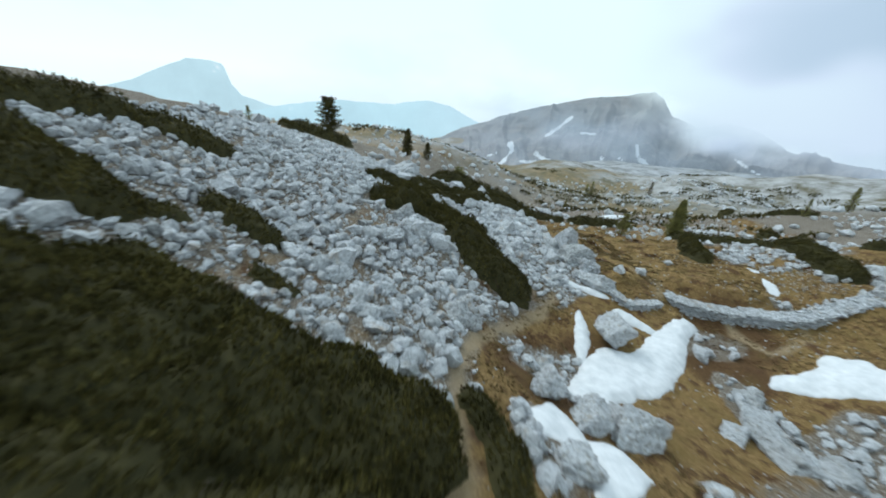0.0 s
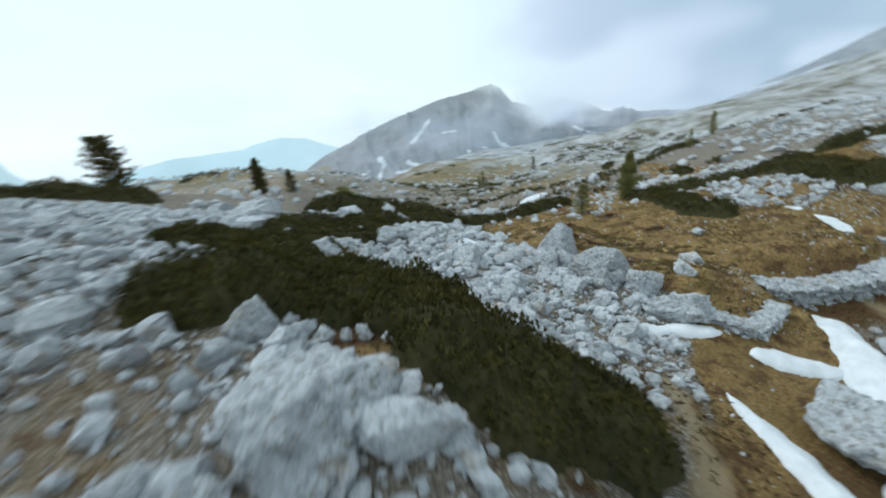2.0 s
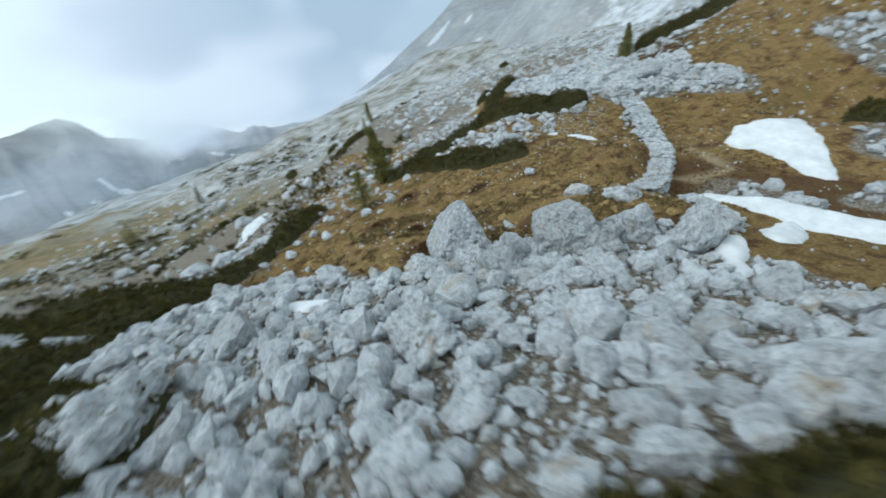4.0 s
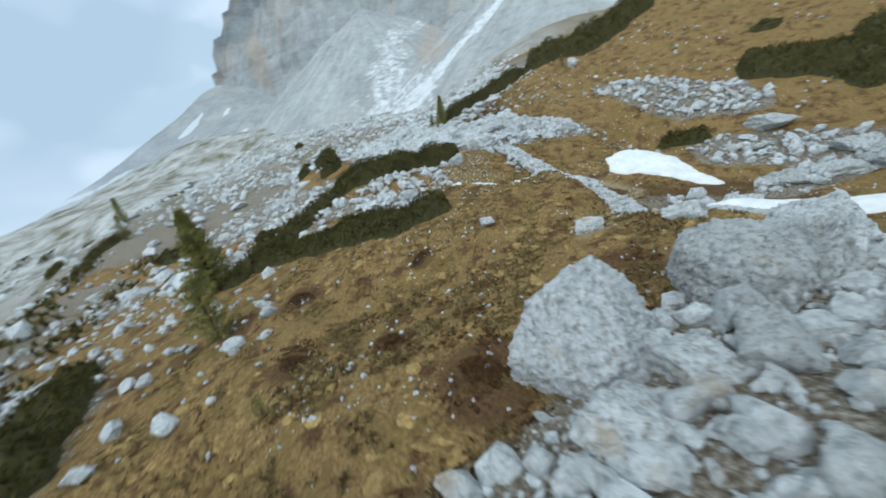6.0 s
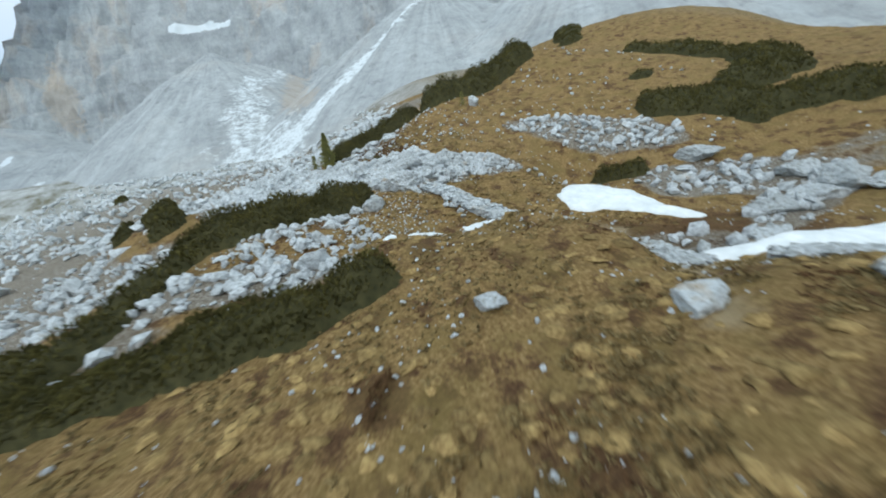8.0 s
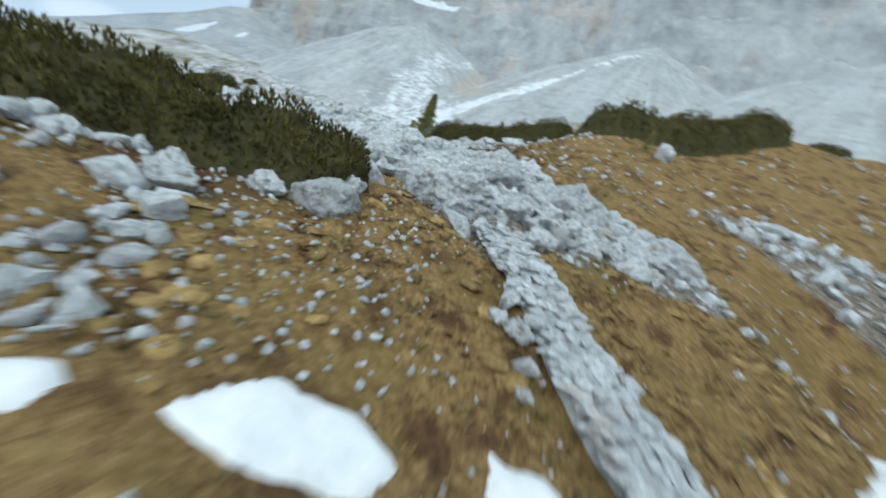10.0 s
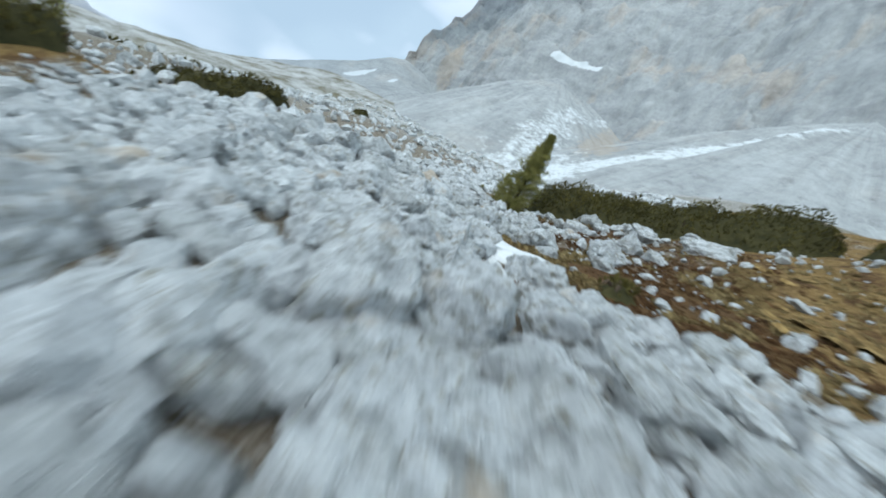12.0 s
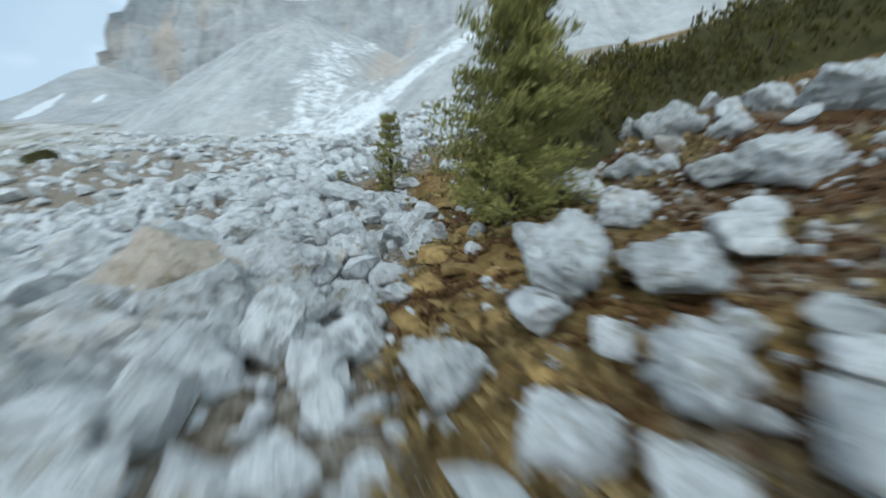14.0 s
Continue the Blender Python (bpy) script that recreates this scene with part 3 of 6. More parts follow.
# ---- far mountains, cliff and talus ----
def ridge(name, label, crest, near, far, foot, mat, rough, step_az=0.35, rows=46, ribs=0.0, snow=()):
    """A mountainside: crest gives (compass degrees, height in degrees); near and far its foot and crest distance; snow lines lie in its gullies."""
    az = np.arange(crest[0][0], crest[-1][0], step_az)
    el = np.interp(az, [c[0] for c in crest], [c[1] for c in crest])
    s = np.linspace(0, 1.25, rows)
    A, S = np.meshgrid(np.radians(az), s)
    E = np.meshgrid(el, s)[0]
    d = near + (far - near) * S
    top = far * np.tan(np.radians(E))
    up = np.where(S < 1, S ** 1.15, 1 - (S - 1) * 1.5)
    z = foot + (top - foot) * up
    x, y = d * np.sin(A), 12 + d * np.cos(A)
    wide = (far - near) / 6
    z = z + rough * (fbm(x / wide, y / wide, 6, 77) - 0.5) * np.clip(S * 3, 0, 1) * (1.0 - 0.6 * (S > 0.9))
    if ribs:
        A_ = np.degrees(A) + 2.5 * (fbm(S * 4, np.degrees(A) / 9, 3, 51) - 0.5)
        rib = 1 - np.abs(2 * fbm(A_ / 3.2, S * 1.1, 4, 52) - 1)
        crag = np.floor(S * 9 + 2.2 * fbm(A_ / 5, S * 2, 3, 53)) / 9
        z = z + ribs * (rib - 0.7) * np.clip(S * 4, 0, 1) * np.clip((1.0 - S) * 5, 0, 1) + ribs * 0.55 * (crag - S) * np.clip(S * 4, 0, 1) * np.clip((1.02 - S) * 5, 0, 1)
    ob = mesh_object(name, np.stack([x.ravel(), y.ravel(), z.ravel()], 1), grid_faces(len(az), rows), mat, False)
    if snow:
        up_ = np.degrees(np.arctan2(z + 3.4, d)).ravel()
        firn = 0 * up_
        wob = 0.9 * (fbm(np.degrees(A).ravel() / 0.9, up_ / 0.9, 3, 54) - 0.5)
        for wide_, *line in snow:
            firn = np.maximum(firn, smooth(0.14, -0.08, line_distance(np.degrees(A).ravel(), up_, line)[0] - 0.36 * wide_ + wob * wide_ * 1.6))
        values(ob, "firn", firn)
    return tagged(ob, label, "mountain", kind="structure")


GULLY_SNOW = [(0.34, (17.6, -2.4), (16.2, -3.9), (14.4, -5.4)), (0.55, (9.2, -7.1), (9.8, -8.1), (8.8, -9.5), (7.4, -11.4)), (0.55, (13.5, -8.1), (14.6, -8.7), (16.0, -9.2)),
              (0.22, (19.4, -4.4), (21.6, -4.3)), (0.22, (22.5, -7.3), (24.2, -7.9)), (0.34, (25.4, -7.1), (27.1, -7.9)), (0.34, (27.3, -5.1), (27.9, -6.6), (30.1, -8.1)),
              (0.38, (31.5, -8.4), (33.2, -9.3), (34.6, -9.7)), (0.34, (35.0, -7.1), (36.0, -7.2)), (0.2, (38.5, -5.1), (40.1, -5.8), (41.8, -6.5)), (0.2, (31.0, -10.1), (37.0, -10.3), (39.8, -10.0)),
              (0.24, (4.0, -10.4), (6.1, -10.3)), (0.26, (5.9, -9.4), (7.3, -8.8)), (0.22, (21.4, -11.1), (23.1, -11.3)), (0.26, (11.4, -9.6), (13.7, -9.5))]
ridge("mountain", "grey rocky mountain with streaks of old snow in its gullies",
      [(-6, -13), (-2, -9.6), (1.2, -6.6), (6.7, -3.7), (11, -2.3), (15.5, -1.1), (19, -0.1), (22.8, 0.7), (27.3, 1.3), (28.6, 0.4), (30.2, -1.5), (33.7, -2.1), (36.4, -1.3), (39.1, -1.9), (43, -3.6), (48, -4.4), (56, -4.0), (66, -2.0), (74, 0.0)],
      330, 640, -74, RANGE, 30, 0.16, 96, 24, GULLY_SNOW)


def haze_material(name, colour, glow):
    """Far mountains, the haze of distance put into a pale blue glow."""
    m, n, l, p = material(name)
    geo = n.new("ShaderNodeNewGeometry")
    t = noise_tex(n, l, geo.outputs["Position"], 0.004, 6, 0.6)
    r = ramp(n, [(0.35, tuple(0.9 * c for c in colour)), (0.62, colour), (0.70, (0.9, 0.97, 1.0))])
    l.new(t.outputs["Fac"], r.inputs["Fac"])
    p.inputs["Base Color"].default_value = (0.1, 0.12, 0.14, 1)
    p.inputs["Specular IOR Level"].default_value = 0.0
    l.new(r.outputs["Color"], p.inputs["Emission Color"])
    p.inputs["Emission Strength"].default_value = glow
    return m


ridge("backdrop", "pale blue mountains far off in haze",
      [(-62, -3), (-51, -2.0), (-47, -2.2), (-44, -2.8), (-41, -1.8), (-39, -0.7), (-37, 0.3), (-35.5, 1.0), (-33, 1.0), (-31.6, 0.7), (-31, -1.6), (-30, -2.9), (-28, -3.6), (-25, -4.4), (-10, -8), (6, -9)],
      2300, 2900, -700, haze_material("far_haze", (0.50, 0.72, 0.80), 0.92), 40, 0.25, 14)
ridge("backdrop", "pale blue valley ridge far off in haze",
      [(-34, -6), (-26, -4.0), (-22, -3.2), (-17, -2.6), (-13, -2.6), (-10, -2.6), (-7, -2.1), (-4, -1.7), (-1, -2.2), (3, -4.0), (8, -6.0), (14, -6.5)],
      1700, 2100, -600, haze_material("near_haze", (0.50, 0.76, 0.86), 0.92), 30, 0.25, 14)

# talus cones below the cliff: apex x, y, z and fall of the flanks
CONES = [(305, -19, 70, 0.46), (410, 78, 34, 0.34), (172, -100, 66, 0.60), (108, -134, 64, 0.58), (258, -74, 50, 0.60), (30, -190, 72, 0.6)]
tx, ty = np.meshgrid(spread(100, 300, 2.0, 320), spread(-110, 80, 2.0, 190))
txf, tyf = tx.ravel(), ty.ravel()
tz = np.full(len(txf), -200.0)
fan, run = 0 * txf, 0 * txf
for k, (cx, cy, cz, fall) in enumerate(CONES):
    a = np.arctan2(cy - tyf, cx - txf)
    d = np.hypot(txf - cx, (tyf - cy) * (np.where(tyf > cy, 1.42, 1.0) if k == 0 else 1.0))
    flute = (fbm(a * 4.5 + cx, d / 90, 4, 55) - 0.5) * np.clip(d, 0, 60) * 0.13 + (fbm(a * 26 + cx, d / 50, 3, 56) - 0.5) * np.clip(d / 40, 0, 1) * 2.6
    here = cz - fall * d * (1 + 0.0006 * d) + flute
    fan, run = np.where(here > tz, a * 26 + 40 * k, fan), np.where(here > tz, d / 45, run)
    tz = np.maximum(tz, here)
tz = tz + (fbm(txf / 14, tyf / 14, 4, 66) - 0.5) * 3.4
low = height(txf, tyf)
tz = np.where(tz > low - 3, tz, low - 4)
talus = mesh_object("talus_slope", np.stack([txf, tyf, tz], 1), grid_faces(tx.shape[1], tx.shape[0]), TALUS, False)
ragged = fbm(txf / 11, tyf / 11, 4, 17)
streak_d, streak_s = line_distance(txf, tyf, [(164, -90), (149, -56), (142, -28), (141, -9), (136, 3)])
chute_d, chute_s = line_distance(txf, tyf, [(262, -46), (240, -24), (206, -9), (182, 4), (160, 5), (140, 6)])
left_d = np.minimum(line_distance(txf, tyf, [(232, 84), (224, 95), (214, 104)])[0], line_distance(txf, tyf, [(330, 88), (296, 96), (262, 108)])[0])
right_d, right_s = line_distance(txf, tyf, [(100, -118), (78, -94), (60, -84)])
firn = np.maximum(smooth(4, -4, streak_d + 6 * (ragged - 0.5) - 3.0 - 6 * streak_s) * 0.47, 0.39 * smooth(8, -8, chute_d - 7 - 9 * chute_s + 16 * (ragged - 0.5)))
firn = np.maximum(firn, 0.5 * smooth(3, -2, left_d - 2.2 + 5 * (ragged - 0.5)))
firn = np.maximum(firn, 0.5 * smooth(4, -4, right_d - 6 * right_s - 1.5 + 6 * (ragged - 0.5)))
values(talus, "fan", fan)
values(talus, "run", run)
values(talus, "firn", firn)
bare_d = line_distance(txf, tyf, [(268, -58), (217, -34), (180, -20), (155, -13)])[0]
values(talus, "soil", 0.6 * smooth(8, -8, bare_d + 16 * (ragged - 0.5) - 8) * (1 - firn))
tagged(talus, "pale grey scree cones with snow in the gullies below a cliff", "scree slope", kind="structure")

ridge("hillside", "smooth pale scree hillside below cloud",
      [(40, -11), (49, -7.5), (55, -4.2), (57, -3.2), (62.5, -0.7), (65, 0.5), (68.8, 2.6), (71.5, 4.0), (75, 6.3), (77, 7.0), (80, 6.6), (85, 5.0), (90, 3.0)],
      170, 470, -70, HILL, 14, 0.3, 80, 7, [(0.3, (74.0, 4.4), (72.4, 3.1), (70.6, 2.0)), (0.24, (77.0, 4.6), (76.0, 3.9)), (0.26, (66, -0.2), (61, -1.8), (57, -2.6)), (0.2, (69.4, 1.0), (66.4, -0.8)), (0.3, (75.4, 2.7), (76.6, 3.2))])

# the cliff: its foot in plan, from the far spur to the near end
FOOT = [(455, 150), (430, 100), (400, 50), (335, -28), (262, -84), (185, -112), (116, -156), (40, -205), (-60, -240)]
foot_s = np.linspace(0, 1, 460)
foot_x = np.interp(foot_s * (len(FOOT) - 1), range(len(FOOT)), [p[0] for p in FOOT])
foot_y = np.interp(foot_s * (len(FOOT) - 1), range(len(FOOT)), [p[1] for p in FOOT])
rise = np.linspace(0, 1, 120)
FS, RS = np.meshgrid(foot_s, rise)
FX, FY = np.meshgrid(foot_x, rise)[0], np.meshgrid(foot_y, rise)[0]
tall = np.interp(foot_s, [0, 0.05, 0.14, 0.25, 0.4, 1], [70, 190, 290, 300, 260, 210])
ZZ = 5 + RS * np.meshgrid(tall, rise)[0]
back = 0.30 * (ZZ - 5) + 24 * (fbm(FS * 22, ZZ / 60, 6, 88) - 0.5) + 8 * (fbm(FS * 90, ZZ / 18, 4, 99) - 0.5) + 9 * np.floor(ZZ / 34 + 2.2 * fbm(FS * 12, ZZ / 90, 2, 3))
ZZ = ZZ + 10 * (fbm(FS * 60, RS * 7, 3, 44) - 0.5)
nx_, ny_ = 0.80, -0.60
cliff = mesh_object("cliff", np.stack([(FX + back * nx_).ravel(), (FY + back * ny_).ravel(), ZZ.ravel()], 1), grid_faces(len(foot_s), len(rise)), CLIFF, False)
cx_, cy_, cz_ = (FX + back * nx_).ravel(), (FY + back * ny_).ravel(), ZZ.ravel()
ledge = np.hypot(line_distance(cx_ * 0 + cy_, cz_, [(-22, 125), (-31, 122), (-50, 125), (-58, 122)])[0], np.maximum(np.abs(cx_ - 422) - 22, 0))
values(cliff, "firn", smooth(5.5, 2.5, ledge))
pillar = np.hypot((cy_ - 72) / 15, (cz_ - 80) / 42)
values(cliff, "soil", 0.55 * smooth(1.35, 0.3, pillar + 0.9 * (fbm(cy_ / 9, cz_ / 16, 4, 13) - 0.5)))
tagged(cliff, "high pale grey limestone cliff with ochre faces", "cliff", kind="structure")


def cloud_material():
    m, n, l, p = material("cloud")
    thick = n.new("ShaderNodeAttribute")
    thick.attribute_name = "thickness"
    tint = n.new("ShaderNodeAttribute")
    tint.attribute_name = "shade"
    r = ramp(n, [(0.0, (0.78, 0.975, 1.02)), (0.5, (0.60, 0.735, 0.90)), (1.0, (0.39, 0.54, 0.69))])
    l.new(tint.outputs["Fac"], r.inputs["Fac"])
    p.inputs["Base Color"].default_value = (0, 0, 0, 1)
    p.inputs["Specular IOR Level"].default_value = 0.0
    # cloud and haze sheets glow in place of scattered daylight
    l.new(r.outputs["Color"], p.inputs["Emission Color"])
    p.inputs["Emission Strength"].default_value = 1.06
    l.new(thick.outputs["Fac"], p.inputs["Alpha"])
    return m


def cloud_bank(distance, az0, az1, el0, el1, seed, reach):
    """A bank of drifting cloud across the mountain, thick above and torn below."""
    az, el = np.arange(az0, az1, 0.45), np.arange(el0, el1, 0.45)
    A, E = np.meshgrid(az, el)
    f = fbm(A / 7, E / 4, 5, seed)
    g = fbm(A / 16 + 4, E / 9, 3, seed + 9)
    base = np.interp(A, [p[0] for p in reach], [p[1] for p in reach])
    t = smooth(-2.6, 2.6, E - base + 7.5 * (f - 0.5)) * smooth(az0, az0 + 6, A) * smooth(az1, az1 - 6, A) * smooth(el1, el1 - 6, E)
    x, y = distance * np.sin(np.radians(A)), 12 + distance * np.cos(np.radians(A))
    z = distance * np.tan(np.radians(E))
    ob = mesh_object("cloud_bank", np.stack([x.ravel(), y.ravel(), z.ravel()], 1), grid_faces(len(az), len(el)), CLOUD, False)
    values(ob, "thickness", t.ravel() * 0.97)
    values(ob, "shade", (smooth(20, 42, A) * (0.35 + 0.30 * smooth(40, 60, A) + 0.45 * smooth(0.32, 0.60, g))).ravel())
    return tagged(ob, "low grey-white cloud hanging on the mountain", "cloud", kind="structure")


CLOUD = cloud_material()
cloud_bank(480, 0, 100, -14, 46, 12, [(0, 8), (10, 3.0), (18, 1.0), (24, 0.6), (29, -1.0), (34, -3.4), (40, -4.6), (48, -5.5), (54, -5), (60, -1), (66, 4), (72, 9), (78, 15), (86, 24), (100, 34)])


# thin glowing sheet added to lay bluish haze over the mountain
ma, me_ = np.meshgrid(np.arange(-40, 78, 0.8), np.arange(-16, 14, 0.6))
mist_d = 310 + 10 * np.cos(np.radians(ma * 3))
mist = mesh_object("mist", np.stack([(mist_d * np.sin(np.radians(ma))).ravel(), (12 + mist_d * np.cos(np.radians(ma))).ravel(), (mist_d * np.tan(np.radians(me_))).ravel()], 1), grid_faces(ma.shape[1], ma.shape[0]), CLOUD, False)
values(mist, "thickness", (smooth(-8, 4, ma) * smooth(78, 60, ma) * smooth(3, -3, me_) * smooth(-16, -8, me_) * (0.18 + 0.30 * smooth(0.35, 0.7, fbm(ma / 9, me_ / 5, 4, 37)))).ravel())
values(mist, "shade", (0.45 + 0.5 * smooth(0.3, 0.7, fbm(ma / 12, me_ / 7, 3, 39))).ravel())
tagged(mist, "glowing bluish haze sheet added before the grey mountain", "mist", kind="structure")

# the even blue-grey veil of cloud behind the cliff
va, ve = np.meshgrid(np.arange(28, 175, 1.0), np.arange(-6, 62, 1.0))
vx, vy, vz = 1100 * np.sin(np.radians(va)), 12 + 1100 * np.cos(np.radians(va)), 1100 * np.tan(np.radians(ve))
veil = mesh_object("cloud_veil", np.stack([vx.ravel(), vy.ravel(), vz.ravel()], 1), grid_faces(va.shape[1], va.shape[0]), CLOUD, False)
values(veil, "thickness", (0.9 * smooth(34, 58, va + 14 * (fbm(va / 9, ve / 6, 4, 33) - 0.5)) * smooth(62, 34, ve) * smooth(175, 150, va)).ravel())
values(veil, "shade", (smooth(31, 14, ve + 9 * (fbm(va / 12, ve / 8, 4, 36) - 0.5)) * (0.62 + 0.55 * smooth(0.32, 0.62, fbm(va / 11, ve / 6, 4, 35)))).ravel())
tagged(veil, "even blue-grey cloud behind the cliff", "cloud", kind="structure")


# ---- snow patches ----
SNOW_SPOTS = []


def inside(x, y, outline):
    """The signed distance from arrays x, y to an outline in plan, positive inside it."""
    hit = np.zeros(np.shape(x), bool)
    for (ax, ay), (bx, by) in zip(outline, outline[1:] + outline[:1]):
        hit ^= ((ay > y) != (by > y)) & (x < (bx - ax) * (y - ay) / (by - ay + 1e-12) + ax)
    d = line_distance(x, y, outline + outline[:1])[0]
    return np.where(hit, d, -d)


def snow_edge(x, y, outline):
    return inside(x, y, outline) + 0.5 * (fbm(x / 0.9, y / 0.9, 4, 15) - 0.5)


def snow_patch(outline, thick=0.2, label="patch of old white snow in a hollow of the turf"):
    """A sheet of old snow with a ragged melting rim and a dimpled top."""
    pts = [tuple(map(float, p)) for p in outline]
    SNOW_SPOTS.append(pts)
    xs, ys = [p[0] for p in pts], [p[1] for p in pts]
    ax, ay = np.arange(min(xs) - 0.6, max(xs) + 0.6, 0.13), np.arange(min(ys) - 0.6, max(ys) + 0.6, 0.13)
    X, Y = (q.ravel() for q in np.meshgrid(ax, ay))
    sd = snow_edge(X, Y, pts)
    z = 0.5 * bumpy(X, Y) + 0.5 * (height(X, Y) + (fbm(X / 2.6, Y / 2.6, 3, 21) - 0.5) * 0.35) + thick * smooth(0.0, 0.9, sd) ** 0.6 + 0.07 - 0.4 * smooth(0.02, -0.2, sd) + 0.07 * (fbm(X / 0.6, Y / 0.6, 3, 61) - 0.5)
    f = grid_faces(len(ax), len(ay))
    f = f[(sd[f] > -0.1).any(1)]
    used = np.unique(f)
    index = np.full(len(X), -1)
    index[used] = np.arange(len(used))
    ob = mesh_object("snow_patch", np.stack([X, Y, z], 1)[used], index[f], SNOW, False)
    return tagged(ob, label, "snow", group="old snow patches")


def strip(a, b, width, bow=0.0):
    """The outline of a narrow strip between two places."""
    a, b = np.array(a, float), np.array(b, float)
    d = (b - a) / np.linalg.norm(b - a)
    q = np.array([-d[1], d[0]])
    return [tuple(a + (b - a) * s + q * (width * k * (0.35 + math.sin(math.pi * s)) * 0.75 + bow * math.sin(math.pi * s)))
            for s, k in ((0, 0), (0.2, 1), (0.5, 1), (0.8, 1), (1, 0), (0.8, -1), (0.5, -1), (0.2, -1))]


snow_patch([(9.6, 17.4), (6.7, 13.2), (7.6, 11.9), (10.4, 13.7), (14.5, 15.9), (16.6, 18.2), (18.9, 21.5), (21.0, 23.2), (20.2, 24.3), (17.6, 22.6), (15.9, 21.2), (14.4, 19.6), (13.2, 18.8), (11.0, 18.6)], 0.3)
snow_patch(strip((10.6, 22.3), (9.3, 17.0), 0.55, 0.1))
snow_patch(strip((13.5, 23.5), (16.6, 21.4), 0.62))
snow_patch([(3.9, 10.0), (5.5, 11.4), (6.4, 9.9), (6.6, 9.1), (6.0, 8.8), (4.2, 8.9)])
snow_patch([(6.0, 9.6), (7.9, 9.5), (8.4, 8.1), (6.9, 7.0), (5.4, 6.7), (5.9, 8.4)])
snow_patch([(30.2, 15.0), (29.0, 19.2), (27.5, 20.1), (25.4, 18.6), (22.6, 18.2), (21.6, 17.2), (24.5, 16.3), (28.0, 15.6)], 0.22)
snow_patch(strip((10.1, 25.9), (14.4, 24.1), 0.42, 0.15))
snow_patch([(29.7, 31.0), (30.3, 30.9), (30.4, 30.3), (30.05, 30.2)], 0.1)
snow_patch([(30.2, 29.7), (30.55, 29.3), (30.8, 28.8), (30.5, 28.0), (29.95, 27.3), (29.75, 27.8), (29.7, 28.5), (30.0, 29.2)], 0.1)
snow_patch([(30.2, 26.2), (29.7, 25.6), (28.0, 25.9), (28.5, 26.3), (29.6, 26.4)], 0.1)
snow_patch(strip((43.9, 23.6), (47.9, 23.3), 0.3, 0.0), 0.12, "narrow strip of old snow between limestone blocks")
snow_patch([(47.6, 23.4), (49.5, 23.5), (49.6, 23.0), (49.0, 22.7), (48.6, 22.0), (47.8, 21.8), (47.2, 22.5)], 0.05, "narrow strip of old snow between limestone blocks")
snow_patch(strip((8.5, 40.2), (9.2, 38.2), 0.5))
snow_patch(strip((16, 58.6), (18.4, 57), 0.8))
snow_patch(strip((28, 66), (36.5, 68), 1.3))
snow_patch(strip((65.8, 30.0), (68, 29.2), 0.6))


def on_snow(x, y):
    hit = np.zeros(np.shape(x), bool)
    for pts in SNOW_SPOTS:
        near = (np.abs(x - np.mean([p[0] for p in pts])) < 9) & (np.abs(y - np.mean([p[1] for p in pts])) < 9)
        hit[near] |= snow_edge(x[near], y[near], pts) > -0.12
    return hit


# ---- dwarf pines ----
def shoot(blades=8, seed=0):
    """An upright brush of needles about one unit long."""
    r = np.random.default_rng(seed)
    v, f = [], []
    for k in range(blades):
        a = 6.283 * k / blades + r.uniform(-0.3, 0.3)
        lean = r.uniform(0.12, 0.6) if k else 0.05
        low = r.uniform(0.0, 0.35)
        q = np.array([math.cos(a) * lean, math.sin(a) * lean, 1.0])
        q = q / np.linalg.norm(q) * r.uniform(0.55, 1.0)
        side = np.array([-math.sin(a), math.cos(a), 0]) * 0.11
        n = len(v)
        up = np.array([0, 0, low * 0.6])
        v += [up + q * 0.2 - side, up + q * 0.2 + side, up + q]
        f += [[n, n + 1, n + 2]]
    return np.array(v), np.array(f)


SHOOTS = [shoot(8, k) for k in range(6)]
SHRUBS = []


